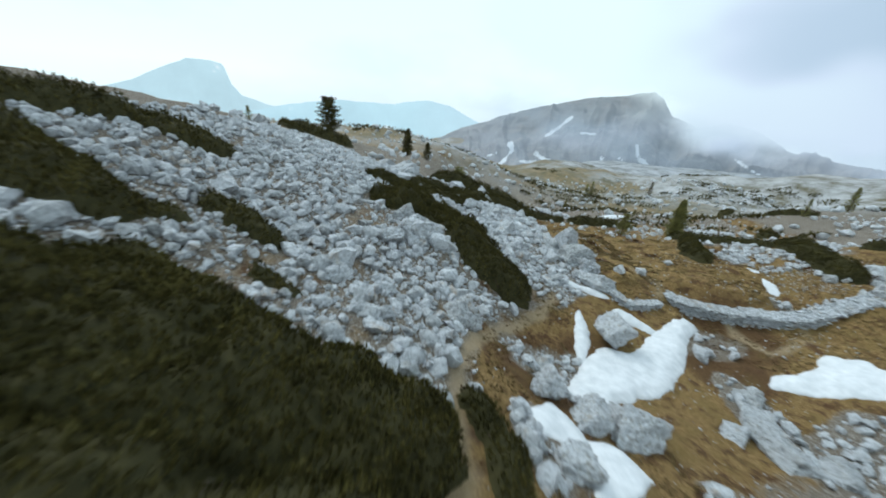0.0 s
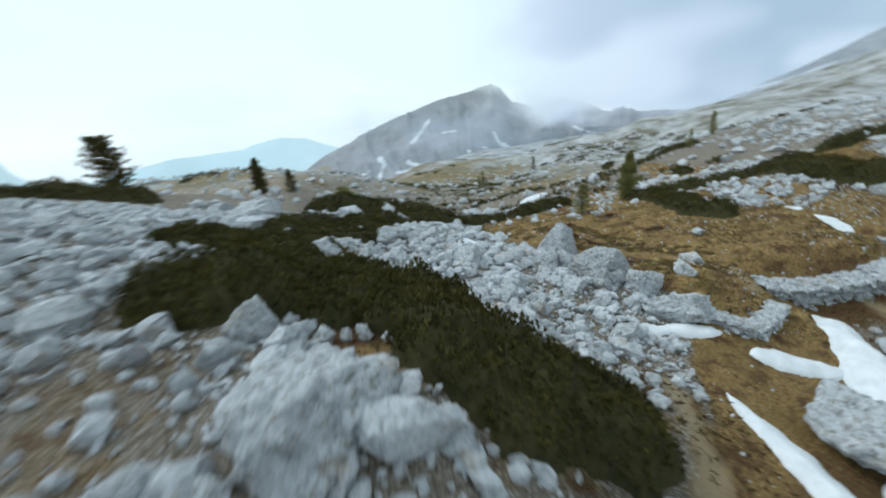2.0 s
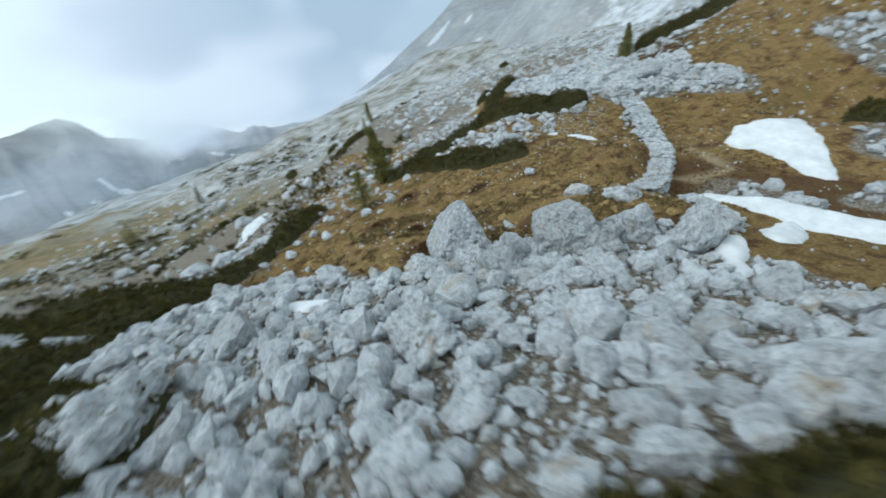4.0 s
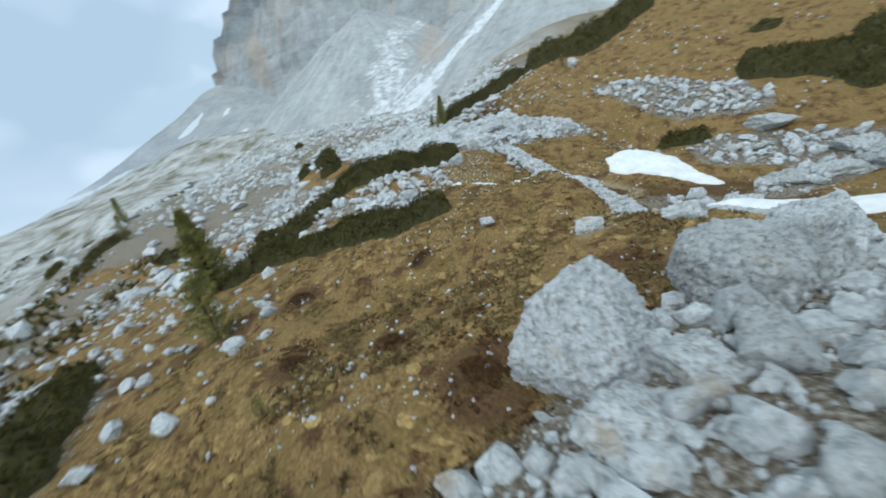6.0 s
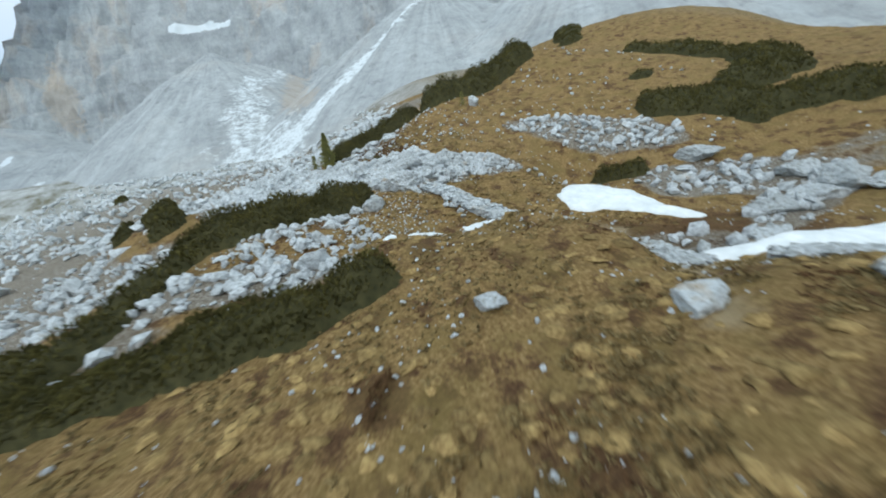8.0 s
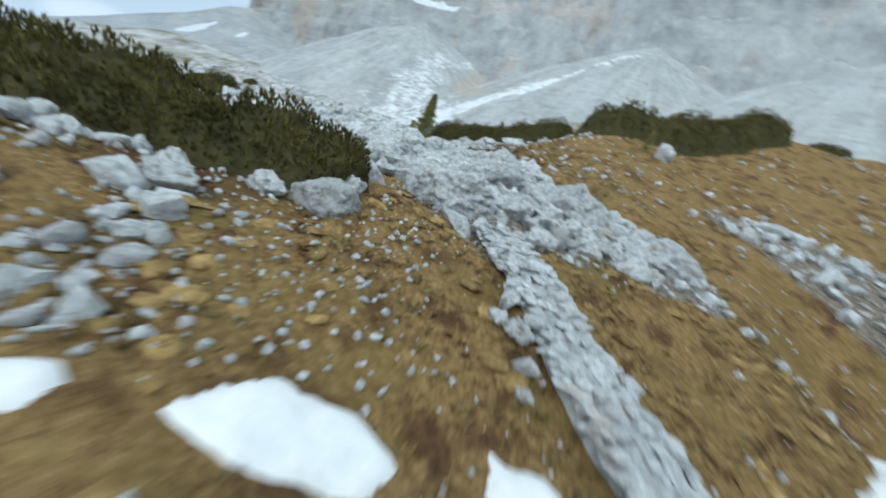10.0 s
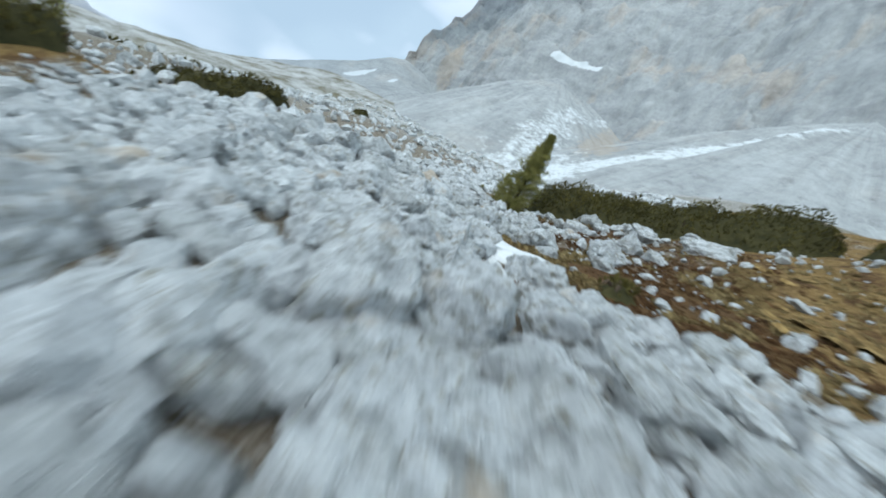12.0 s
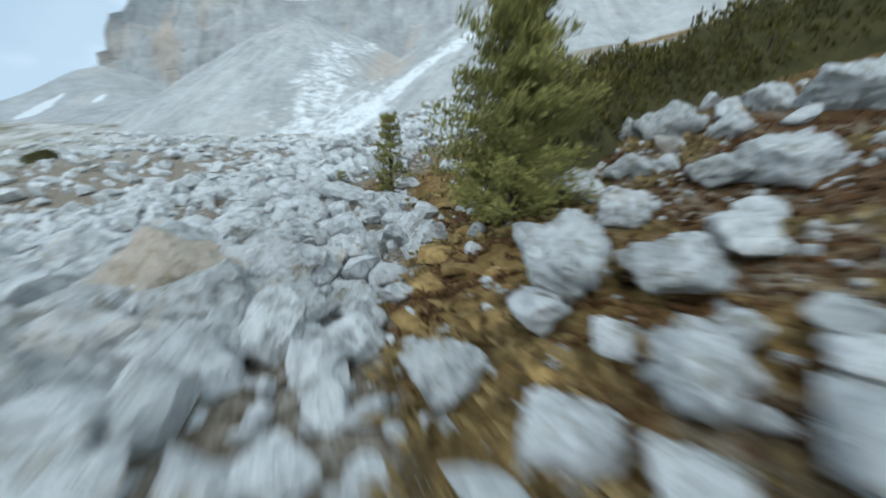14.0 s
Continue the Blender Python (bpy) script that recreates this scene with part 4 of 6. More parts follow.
def dwarf_pine(line, width, tall, density=70, size=0.26, label="low spreading dark green dwarf pine shrub"):
    """A mat of dwarf pine along a line in plan, with lumpy crown, shoots and crooked stems."""
    line = [tuple(map(float, p)) for p in line]
    if len(line) == 1:
        line = [line[0], (line[0][0] + 0.1, line[0][1])]
    SHRUBS.append((line, width))
    xs, ys = [p[0] for p in line], [p[1] for p in line]
    mx, my = sum(xs) / len(xs), sum(ys) / len(ys)
    root = new("dwarf_pine", None)
    root.empty_display_size = 0.3
    root.location = (mx, my, ground_z(mx, my))

    def crown(x, y):
        d, s = line_distance(x, y, line)
        w = width * (0.72 + 0.28 * np.sin(np.pi * np.clip(s, 0.05, 0.95))) * (0.55 + 0.9 * fbm(x / 1.9, y / 1.9, 3, 23))
        e = np.clip(1 - (d / w) ** 2, 0, 1)
        return tall * e**0.5 * (0.66 + 0.42 * smooth(0.25, 0.75, fbm(x / 1.2, y / 1.2, 3, 27))), d < w

    step = 0.28 if density > 40 else 0.5
    ax, ay = np.arange(min(xs) - width * 1.4, max(xs) + width * 1.4, step), np.arange(min(ys) - width * 1.4, max(ys) + width * 1.4, step)
    X, Y = np.meshgrid(ax, ay)
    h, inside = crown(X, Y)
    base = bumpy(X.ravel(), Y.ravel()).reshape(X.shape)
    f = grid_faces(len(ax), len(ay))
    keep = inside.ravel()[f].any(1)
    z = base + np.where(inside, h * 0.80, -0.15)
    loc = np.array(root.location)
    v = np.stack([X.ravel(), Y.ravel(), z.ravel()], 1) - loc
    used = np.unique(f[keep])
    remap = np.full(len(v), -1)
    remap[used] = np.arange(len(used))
    # opaque dome below the shoots, painted dark for the inner shade
    part("crown", v[used], remap[f[keep]], INNER_SHADE, root, "dark inner dome with the shade between branches in its colour", False)
    size, density = size * 0.72, density * 1.5
    n = int(density * inside.sum() * step * step)
    px = rng.uniform(ax[0], ax[-1], n * 4)
    py = rng.uniform(ay[0], ay[-1], n * 4)
    ph, ok = crown(px, py)
    px, py, ph = px[ok][:n], py[ok][:n], ph[ok][:n]
    pz = bumpy(px, py) + ph * rng.uniform(0.62, 0.98, len(px))
    sz = size * rng.uniform(0.45, 1.35, len(px))
    v, f = scatter(SHOOTS, np.stack([px, py, pz], 1) - loc, np.stack([sz, sz, sz * 1.15], 1), 0.35)
    part("foliage", v, f, NEEDLE, root, "dark green needle shoots", False)
    for k in range(3):
        bx, by = line[int(rng.integers(0, len(line)))]
        a = rng.uniform(0, 6.283)
        pts = [(bx + math.cos(a) * t * width * 0.8, by + math.sin(a) * t * width * 0.8) for t in (0, 0.35, 0.7, 1.0)]
        path = [np.array([p[0], p[1], ground_z(*p) + hgt]) - loc for p, hgt in zip(pts, (-0.05, 0.15, 0.28, tall * 0.5))]
        v, f = tube(path, (0.07, 0.06, 0.045, 0.02))
        part("stem", v, f, BARK, root)
    return tagged(root, label, "shrub", group="dwarf pine shrubs")


def tube(path, radii, sides=6):
    v, f = [], []
    for p, r in zip(path, radii):
        for k in range(sides):
            a = 6.283 * k / sides
            v.append(p + r * np.array([math.cos(a), math.sin(a), 0.0]))
    for i in range(len(path) - 1):
        for k in range(sides):
            a, b = i * sides + k, i * sides + (k + 1) % sides
            f.append([a, b, b + sides, a + sides])
    return np.array(v), np.array(f)


NEAR_GREY = "low dark green dwarf pine among limestone rubble"
NEAR_GOLD = "low dark green dwarf pine on golden turf"
dwarf_pine([(-11.5, 7.0), (-8, 7.0), (-4.5, 6.6), (-1, 6.2)], 3.0, 1.5, 80, 0.30, NEAR_GREY)
dwarf_pine([(-9, 2), (-4, 2.2), (-0.5, 3.2)], 2.6, 1.4, 60, 0.30, NEAR_GREY)
dwarf_pine([(1.7, 9.0), (2.5, 7.4), (2.5, 5.6)], 0.75, 0.9, 80, 0.25, NEAR_GREY)
dwarf_pine([(-18.5, 14.2), (-15.6, 13.0), (-13.0, 12.4)], 1.5, 1.5, 70, 0.3, NEAR_GREY)
dwarf_pine([(-26, 17), (-22, 20), (-19, 23), (-15.8, 23.4)], 1.4, 1.5, 50, 0.3, NEAR_GREY)
dwarf_pine([(-12.6, 13.2), (-11.2, 13.3)], 0.6, 0.6, 70, 0.25, NEAR_GREY)
dwarf_pine([(-10.6, 9.9), (-9.3, 9.8)], 0.8, 0.9, 70, 0.25, NEAR_GREY)
dwarf_pine([(-11.1, 15.8), (-9.6, 15.3), (-8.1, 14.9)], 0.85, 0.9, 70, 0.25, NEAR_GREY)
dwarf_pine([(-7.2, 11.9), (-6.0, 11.6)], 0.5, 0.5, 70, 0.25, NEAR_GREY)
dwarf_pine([(-28, 62), (-22, 64), (-19, 63)], 2.0, 1.7, 30, 0.4, NEAR_GREY)
dwarf_pine([(-4.4, 28.1), (-2.2, 28.8), (0.4, 28.4), (2.0, 27.0)], 2.6, 2.0, 120, 0.26, NEAR_GREY)
dwarf_pine([(1.4, 26.6), (2.2, 24.9), (3.3, 23.3), (5.0, 21.6)], 2.4, 2.1, 120, 0.24, NEAR_GREY)
dwarf_pine([(-4.2, 40.6), (-1.2, 39.6), (1.5, 38.6), (3.0, 39.2)], 1.3, 1.1, 70, 0.26, NEAR_GREY)
dwarf_pine([(1.5, 45.4), (6.5, 47.3), (10.8, 48.0)], 1.6, 1.2, 50, 0.3, NEAR_GREY)
dwarf_pine([(10.5, 49.2), (14.0, 49.6), (17.0, 49.2)], 0.8, 1.0, 50, 0.3, NEAR_GOLD)
dwarf_pine([(9.6, 49.4), (6.4, 50.8), (2.6, 52.2), (-1.4, 53.2)], 2.1, 1.75, 60, 0.3, "broad dark green dwarf pine along a ridge")
dwarf_pine([(32.2, 44.2), (29.6, 39.6), (27.6, 35.8), (27.0, 33.2)], 1.05, 1.3, 150, 0.22, NEAR_GOLD)
dwarf_pine([(36.9, 28.9), (37.2, 31), (37.7, 34), (38.9, 37.2)], 1.8, 1.6, 190, 0.20, NEAR_GOLD)
dwarf_pine([(39.0, 37.6), (36, 41), (31.9, 46)], 1.1, 1.2, 60, 0.3, NEAR_GOLD)
dwarf_pine([(38.3, 44.5), (39.6, 45.1)], 1.0, 0.9, 40, 0.3, NEAR_GOLD)
dwarf_pine([(56, 58), (58, 60)], 1.4, 1.2, 30, 0.35, NEAR_GOLD)
dwarf_pine([(19.5, 50.5), (24, 52.5), (29.5, 54.5)], 1.5, 1.2, 50, 0.3, NEAR_GOLD)
dwarf_pine([(70, 74), (76, 72)], 1.6, 1.2, 20, 0.4, NEAR_GREY)
dwarf_pine([(59.4, 18.8), (60.2, 15.5), (58.6, 12.2), (55.6, 10.2)], 1.8, 2.2, 170, 0.20, "dense dark green dwarf pine beside a small conifer")
dwarf_pine([(51.2, 9.0), (50.4, 6.5), (49.6, 2), (49, -4)], 2.5, 2.9, 60, 0.3, "broad dark green dwarf pine on a turf slope")
dwarf_pine([(29.4, 3.2), (26.2, 0.4), (23, 1.6), (19.6, -1.4), (16, -0.6)], 1.9, 1.4, 45, 0.3, "broad dark green dwarf pine on a turf slope")
dwarf_pine([(25, -3), (23.4, -7), (25.6, -10)], 2.2, 1.5, 30, 0.35, "broad dark green dwarf pine on a turf slope")
dwarf_pine([(56, -30), (60, -35), (63, -39)], 2.4, 1.4, 20, 0.4, "dark green dwarf pine below a scree slope")
dwarf_pine([(37, -13), (33, -15.4), (29, -12.6), (25, -15.6)], 2.6, 1.4, 25, 0.35, "broad dark green dwarf pine on a turf slope")
dwarf_pine([(29.3, 12.5), (27.0, 12.6)], 0.9, 0.9, 80, 0.26, "small dark green dwarf pine beside snow")
dwarf_pine([(33.3, -2.2), (32.4, -3.6)], 0.7, 0.7, 40, 0.3, "small dark green dwarf pine on a turf slope")
dwarf_pine([(60.5, 38.8), (63.0, 38.2), (65.4, 37.3)], 1.2, 1.3, 60, 0.28, NEAR_GREY)
dwarf_pine([(60.6, 41.8), (62.4, 41.2)], 0.9, 1.0, 50, 0.3, NEAR_GREY)
dwarf_pine([(49.6, 38.4), (51.5, 37.4)], 1.1, 1.2, 60, 0.28, NEAR_GREY)
dwarf_pine([(105, 43.5), (108, 43.0)], 1.1, 0.9, 30, 0.35, NEAR_GREY)


dwarf_pine([(-6.4, 38.0), (-3.6, 36.2), (-1.4, 35.2)], 1.3, 1.0, 80, 0.26, NEAR_GREY)
dwarf_pine([(-7.5, 36.6), (-4.6, 34.9), (-2.4, 33.6)], 1.5, 1.1, 90, 0.26, NEAR_GREY)
dwarf_pine([(-3.0, 43.2), (0.4, 43.6), (3.0, 42.8)], 1.4, 1.1, 70, 0.28, NEAR_GREY)
dwarf_pine([(84, 104), (87, 106)], 1.8, 1.2, 20, 0.4, NEAR_GREY)
dwarf_pine([(87, 90), (90, 91)], 1.6, 1.1, 20, 0.4, NEAR_GREY)
dwarf_pine([(122, 104), (127, 107)], 1.8, 1.2, 20, 0.4, NEAR_GREY)
dwarf_pine([(47.2, 20.8)], 0.5, 0.4, 90, 0.22, "small dark green dwarf pine between pale blocks")


# ---- conifers ----
def conifer(x, y, tall, spread_, mat, seed, label, clumps=900, pointed=1.0, fine=0.8):
    """A small conifer: tapered trunk, whorls of limbs and many needle clumps, open and uneven."""
    r = np.random.default_rng(seed)
    z0 = ground_z(x, y)
    root = new("conifer", None)
    root.location = (x, y, z0)
    lean = r.normal(0, 0.02, 2)
    path = [np.array([lean[0] * t * tall, lean[1] * t * tall, -0.15 + t * tall]) for t in np.linspace(0, 1, 9)]
    v, f = tube(path, np.linspace(0.028 * tall, 0.004, 9), 8)
    part("trunk", v, f, BARK, root, "grey-brown trunk", False)
    tips = []
    whorls = max(9, int(tall * (9 if clumps > 10000 else 5)))
    for w in range(whorls):
        t = 0.03 + 0.95 * w / whorls
        reach = spread_ * (1 - t) ** pointed * min(1.0, 0.62 + 1.6 * t) * r.uniform(0.75, 1.12) + 0.05
        for k in range(6):
            a = 6.283 * (k + 0.5 * (w % 2)) / 6 + r.uniform(-0.35, 0.35)
            length = reach * r.uniform(0.6, 1.15)
            start = np.array([lean[0] * t * tall, lean[1] * t * tall, t * tall - 0.1])
            end = start + np.array([math.cos(a) * length, math.sin(a) * length, length * r.uniform(0.0, 0.55)])
            tips.append((start, end))
    lv, lf, at = [], [], 0
    for s, e in tips:
        v, f = tube([s, (s + e) / 2 + np.array([0, 0, -0.04]), e], (0.012 * tall * 0.5, 0.006 * tall * 0.5, 0.003), 4)
        lv.append(v)
        lf.append(f + at)
        at += len(v)
    if clumps > 2000:
        for v, f in zip(lv, lf):
            part("limb", v, f - f.min(), BARK, root, "", False)
    else:
        tagged(part("branchwork", np.concatenate(lv), np.concatenate(lf), BARK, root, "thin side limbs", False), kind="stuff")
    pick = r.integers(0, len(tips), clumps)
    s, e = np.array([tips[k][0] for k in pick]), np.array([tips[k][1] for k in pick])
    u = r.uniform(0.12, 1.04, clumps)[:, None] ** 0.8
    sz = fine * (0.045 * tall + 0.05) * r.uniform(0.6, 1.3, clumps)
    where = s + (e - s) * u + r.normal(0, 0.028 * tall**0.5, (clumps, 3))
    v, f = scatter(SHOOTS, where, np.stack([sz, sz, sz * 1.2], 1), 0.7)
    part("foliage", v, f, mat, root, "yellow-green needle clumps", False)
    return tagged(root, label, "conifer", group="small conifers")


conifer(57.2, 21.5, 4.15, 1.27, LARCH, 3, "small yellow-green conifer among limestone rubble", 30000, 0.95, 0.27)
conifer(61.7, 21.5, 1.9, 0.5, LARCH, 4, "slender young yellow-green conifer in rubble", 1800, 0.7, 0.6)
conifer(-24, 70.5, 6.4, 2.6, NEEDLE, 5, "round-topped dark pine on the skyline", 6000, 0.3, 0.7)
conifer(-10.2, 81, 6.0, 1.9, NEEDLE, 6, "pointed dark spruce behind rubble", 3400, 0.8)
conifer(-5.6, 81.5, 4.0, 1.9, NEEDLE, 7, "small pointed dark spruce behind rubble", 1900)
conifer(1.6, 58.5, 4.2, 2.0, LARCH, 8, "broad green young conifer behind rubble", 2400, 0.4)
conifer(-23.4, 41.5, 2.0, 0.8, LARCH, 9, "faint young conifer on the rubble skyline", 500)
conifer(88, 76.5, 5.5, 1.8, LARCH, 10, "yellow-green larch on stony turf", 1200)
conifer(32.7, 47.5, 5.6, 1.8, LARCH, 11, "thin yellow-green larch on golden turf", 11000, 0.8, 0.5)
conifer(24.3, 45.3, 3.1, 1.5, LARCH, 12, "thin young larch on golden turf", 5000, 0.7, 0.45)
conifer(16.8, 42.2, 0.8, 0.5, LARCH, 13, "tiny green conifer in golden turf", 200)
conifer(78.5, 136, 6.5, 2.0, NEEDLE, 14, "dark spruce far down the stony valley", 700)
conifer(54, 131, 6.0, 2.2, LARCH, 15, "larch far down the stony valley", 600)
conifer(51, 128, 5.0, 1.8, LARCH, 16, "larch far down the stony valley", 500)
conifer(72.5, 70, 4.0, 1.3, LARCH, 17, "young larch among dwarf pine", 600)
conifer(62, 22.6, 0.7, 0.4, LARCH, 19, "tiny green conifer in rubble", 150)
conifer(46.5, 9.2, 1.5, 0.55, LARCH, 20, "young larch beside a pale boulder", 400)


# ---- boulders that stand out ----
# the wedge-topped boulder and its broad neighbour, in metres about their middles
WEDGE = [((0.55, 0.31, 0.77), 0.94), ((-0.47, -0.265, 0.84), 1.36), ((-0.79, -0.446, 0.41), 1.22), ((0.75, 0.66, 0.03), 1.38), ((0.98, 0.10, 0.10), 0.80), ((-0.417, 0.74, 0.50), 0.66),
         ((-0.49, 0.87, -0.15), 1.2), ((0.44, -0.78, 0.30), 1.0), ((0, 0, -1), 1.5), ((-0.95, 0.3, 0.0), 1.4), ((0.945, 0.325, 0.05), 0.80)]
BROAD = [((0.8, 0.55, 0.15), 1.5), ((-0.2, 0.95, 0.1), 1.25), ((-0.1, 0.6, 0.8), 1.2), ((-0.9, -0.2, 0.2), 1.6), ((0.2, -0.95, 0.2), 1.5), ((0, 0, 1), 1.15),
         ((0.5, 0.3, 0.8), 1.25), ((0.6, -0.6, 0.5), 1.5), ((-0.6, -0.2, 0.8), 1.3), ((0, 0, -1), 1.3), ((0.4, 0.9, -0.1), 1.35)]
BIG_SHAPES = [hewn(6, 106, planes=WEDGE, edge=34, rough=0.055, lumps=1.5, size=1.3) if k == 6 else hewn(6, 108, planes=BROAD, edge=26, rough=0.11, lumps=1.5, size=1.3) if k == 8
              else hewn(5, 100 + k, 5, 0.5, 0.9, 26, 0.11, 2.2) for k in range(9)]
BIG_SHAPES += [hewn(4, 100 + k, 5, 0.5, 0.9, 26, 0.14, 2.6) for k in range(8)]
BIG_MESHES = []
for k, (v, f) in enumerate(BIG_SHAPES):
    ob = mesh_object("boulder", v, f, BOULDER, False)
    BIG_MESHES.append(ob.data)
    bpy.data.objects.remove(ob)


BOULDERS = []


def boulder(kind_, x, y, sx, sy, sz, turn=0.0, sink=0.35, tip=(0, 0), label="large pale limestone boulder with pitted faces"):
    BOULDERS.append((x, y, 0.8 * min(sx, sy)))
    ob = new("boulder", BIG_MESHES[kind_ if sx > 0.8 else kind_ + 9])
    ob.matrix_world = pose(x, y, float(height(np.array([x]), np.array([y]))[0]) + sz * (1 - 2 * sink), tip[0], tip[1], turn) @ Matrix.Diagonal((sx, sy, sz, 1))
    return tagged(ob, label, "boulder", group="large boulders")


def boulders(label, *specs):
    for spec in specs:
        boulder(*spec, label=label)


boulders("huge pitted pale grey limestone boulder above a golden hollow", (6, 13.16, 34.64, 1.0, 1.0, 1.0, 0, 0.03), (8, 12.75, 30.45, 0.81, 0.76, 0.80, 0, 0.12))
boulders("pale limestone block in golden turf",
         (2, 15.9, 28.0, 0.75, 0.55, 0.5, 60, 0.35), (2, 13.0, 26.0, 1.5, 0.9, 0.9, 150, 0.35), (4, 12.9, 28.0, 0.9, 0.8, 1.0, 20, 0.3),
         (3, 34.2, 31.1, 0.6, 0.45, 0.42, 40, 0.3), (4, 34.8, 28.5, 0.72, 0.5, 0.48, 60, 0.3), (7, 35.8, 28.1, 0.42, 0.3, 0.28, 10, 0.3), (5, 34.9, 29.7, 0.42, 0.34, 0.3, 10, 0.3), (5, 34.9, 17.9, 0.95, 0.8, 0.75, 30, 0.3),
         (1, 45.4, 8.7, 0.7, 0.5, 0.65, 30, 0.3), (3, 22.8, 32.1, 0.55, 0.4, 0.35, 5, 0.3), (4, 18.6, 29.4, 0.7, 0.5, 0.4, 75, 0.3))
boulders("pale limestone block heaped beside huge boulders",
         (3, 11.3, 33.6, 0.9, 0.7, 0.7, 20, 0.35), (5, 11.0, 35.2, 0.9, 0.75, 0.6, 70, 0.35), (7, 10.6, 32.4, 0.8, 0.7, 0.7, 110, 0.35), (2, 15.5, 32.7, 0.5, 0.25, 0.2, 30, 0.3))
boulders("large pale limestone block in grey rubble",
         (3, 10.2, 29.4, 0.8, 0.7, 0.7, 40, 0.35), (2, 11.7, 29.2, 0.9, 0.75, 0.8, 120, 0.3), (0, 12.6, 28.9, 0.6, 0.5, 0.5, 30, 0.3), (5, 6.2, 33.6, 1.0, 0.8, 0.8, 10, 0.35), (4, -2.0, 22.0, 1.7, 1.4, 1.2, 50, 0.4),
         (5, -6.5, 47.2, 2.2, 1.5, 1.2, 20, 0.4), (1, 5.2, 50.0, 1.8, 1.3, 1.0, 70, 0.4), (0, 5.6, 12.4, 1.1, 0.9, 0.8, 80, 0.35),
         (1, -1.5, 33.9, 1.4, 0.9, 0.7, 15, 0.4), (0, 2.6, 38.6, 1.4, 1.0, 0.7, 15, 0.4), (7, -3.4, 20.4, 0.9, 0.8, 0.7, 15, 0.4), (0, -6.3, 52.6, 1.5, 1.1, 1.1, 20, 0.3), (3, -0.9, 46.0, 1.4, 1.0, 0.9, 60, 0.3), (2, 5.4, 47.0, 0.9, 0.7, 0.8, 100, 0.3), (5, -9.5, 50.5, 1.3, 1.0, 0.8, 10, 0.35))
boulders("pale limestone block on bare brown soil beside dwarf pine",
         (1, -2.95, 25.3, 0.72, 0.58, 0.72, 20, 0.22), (4, -2.0, 25.35, 0.4, 0.34, 0.4, 60, 0.25), (0, -1.4, 24.65, 0.34, 0.3, 0.3, 100, 0.3), (3, -1.75, 24.4, 0.26, 0.22, 0.2, 10, 0.3),
         (5, -0.9, 24.7, 0.2, 0.16, 0.24, 40, 0.3), (2, -0.4, 24.9, 0.26, 0.2, 0.24, 80, 0.3), (7, -0.5, 25.35, 0.2, 0.17, 0.17, 120, 0.3), (1, 0.12, 24.6, 0.16, 0.13, 0.16, 30, 0.3), (0, 0.5, 24.05, 0.18, 0.15, 0.2, 70, 0.3))
boulders("grey limestone boulder standing out of old snow", (3, 12.2, 19.7, 1.6, 1.4, 1.45, 30, 0.22), (2, 9.2, 10.8, 1.5, 1.3, 1.15, 10, 0.3), (7, 6.9, 10.8, 1.0, 0.85, 0.85, 60, 0.32), (4, 5.0, 7.8, 0.9, 0.8, 0.6, 20, 0.35))
boulders("broad grey limestone slab on brown turf", (0, 19.4, 16.0, 1.1, 0.8, 0.5, 30, 0.35), (3, 18.2, 14.2, 1.7, 1.1, 0.8, 75, 0.38), (2, 17.6, 11.9, 2.0, 1.2, 0.8, 110, 0.38), (7, 19.2, 11.0, 1.1, 0.9, 0.6, 40, 0.38), (5, 15.9, 12.9, 0.9, 0.7, 0.5, 10, 0.38), (4, 18.8, 20.0, 1.0, 0.6, 0.4, 60, 0.38), (1, 1.4, 15.2, 1.2, 1.0, 0.9, 20, 0.35))
boulders("broad pale limestone block beside the track",
         (3, 24.6, 9.6, 1.5, 1.1, 0.9, 15, 0.4), (0, 40.0, 22.4, 1.4, 1.1, 0.9, 60, 0.4), (2, 38.2, 20.2, 1.5, 1.0, 0.95, 20, 0.35),
         (4, 36.1, 25.35, 1.25, 1.0, 0.72, 20, 0.34), (5, 37.7, 25.0, 0.75, 0.6, 0.5, 110, 0.35), (4, 46.4, 22.7, 0.95, 0.66, 0.62, 0, 0.4), (5, 45.2, 24.9, 1.0, 0.8, 0.7, 90, 0.45), (2, 43.6, 28.2, 1.2, 0.9, 0.8, 5, 0.45))
boulders("small pale limestone block beside a dry-stone wall", (5, 31.7, 25.2, 0.3, 0.22, 0.22, 30, 0.3), (1, 31.2, 25.3, 0.22, 0.18, 0.16, 80, 0.3), (0, 32.3, 25.25, 0.26, 0.2, 0.2, 130, 0.3), (3, 30.8, 25.5, 0.2, 0.16, 0.14, 10, 0.3), (7, 32.0, 25.55, 0.2, 0.15, 0.15, 60, 0.3))
boulders("long pale limestone slab lying in rubble", (2, 46.9, 24.22, 2.2, 0.42, 0.62, 178, 0.4))
boulders("pitted pale limestone boulder beside a strip of snow",
         (1, 43.75, 25.1, 0.60, 0.54, 0.66, 20, 0.14), (4, 43.9, 24.1, 0.60, 0.52, 0.68, 70, 0.14), (3, 44.5, 22.95, 0.60, 0.52, 0.54, 110, 0.2), (7, 42.75, 23.4, 0.72, 0.5, 0.5, 40, 0.25))
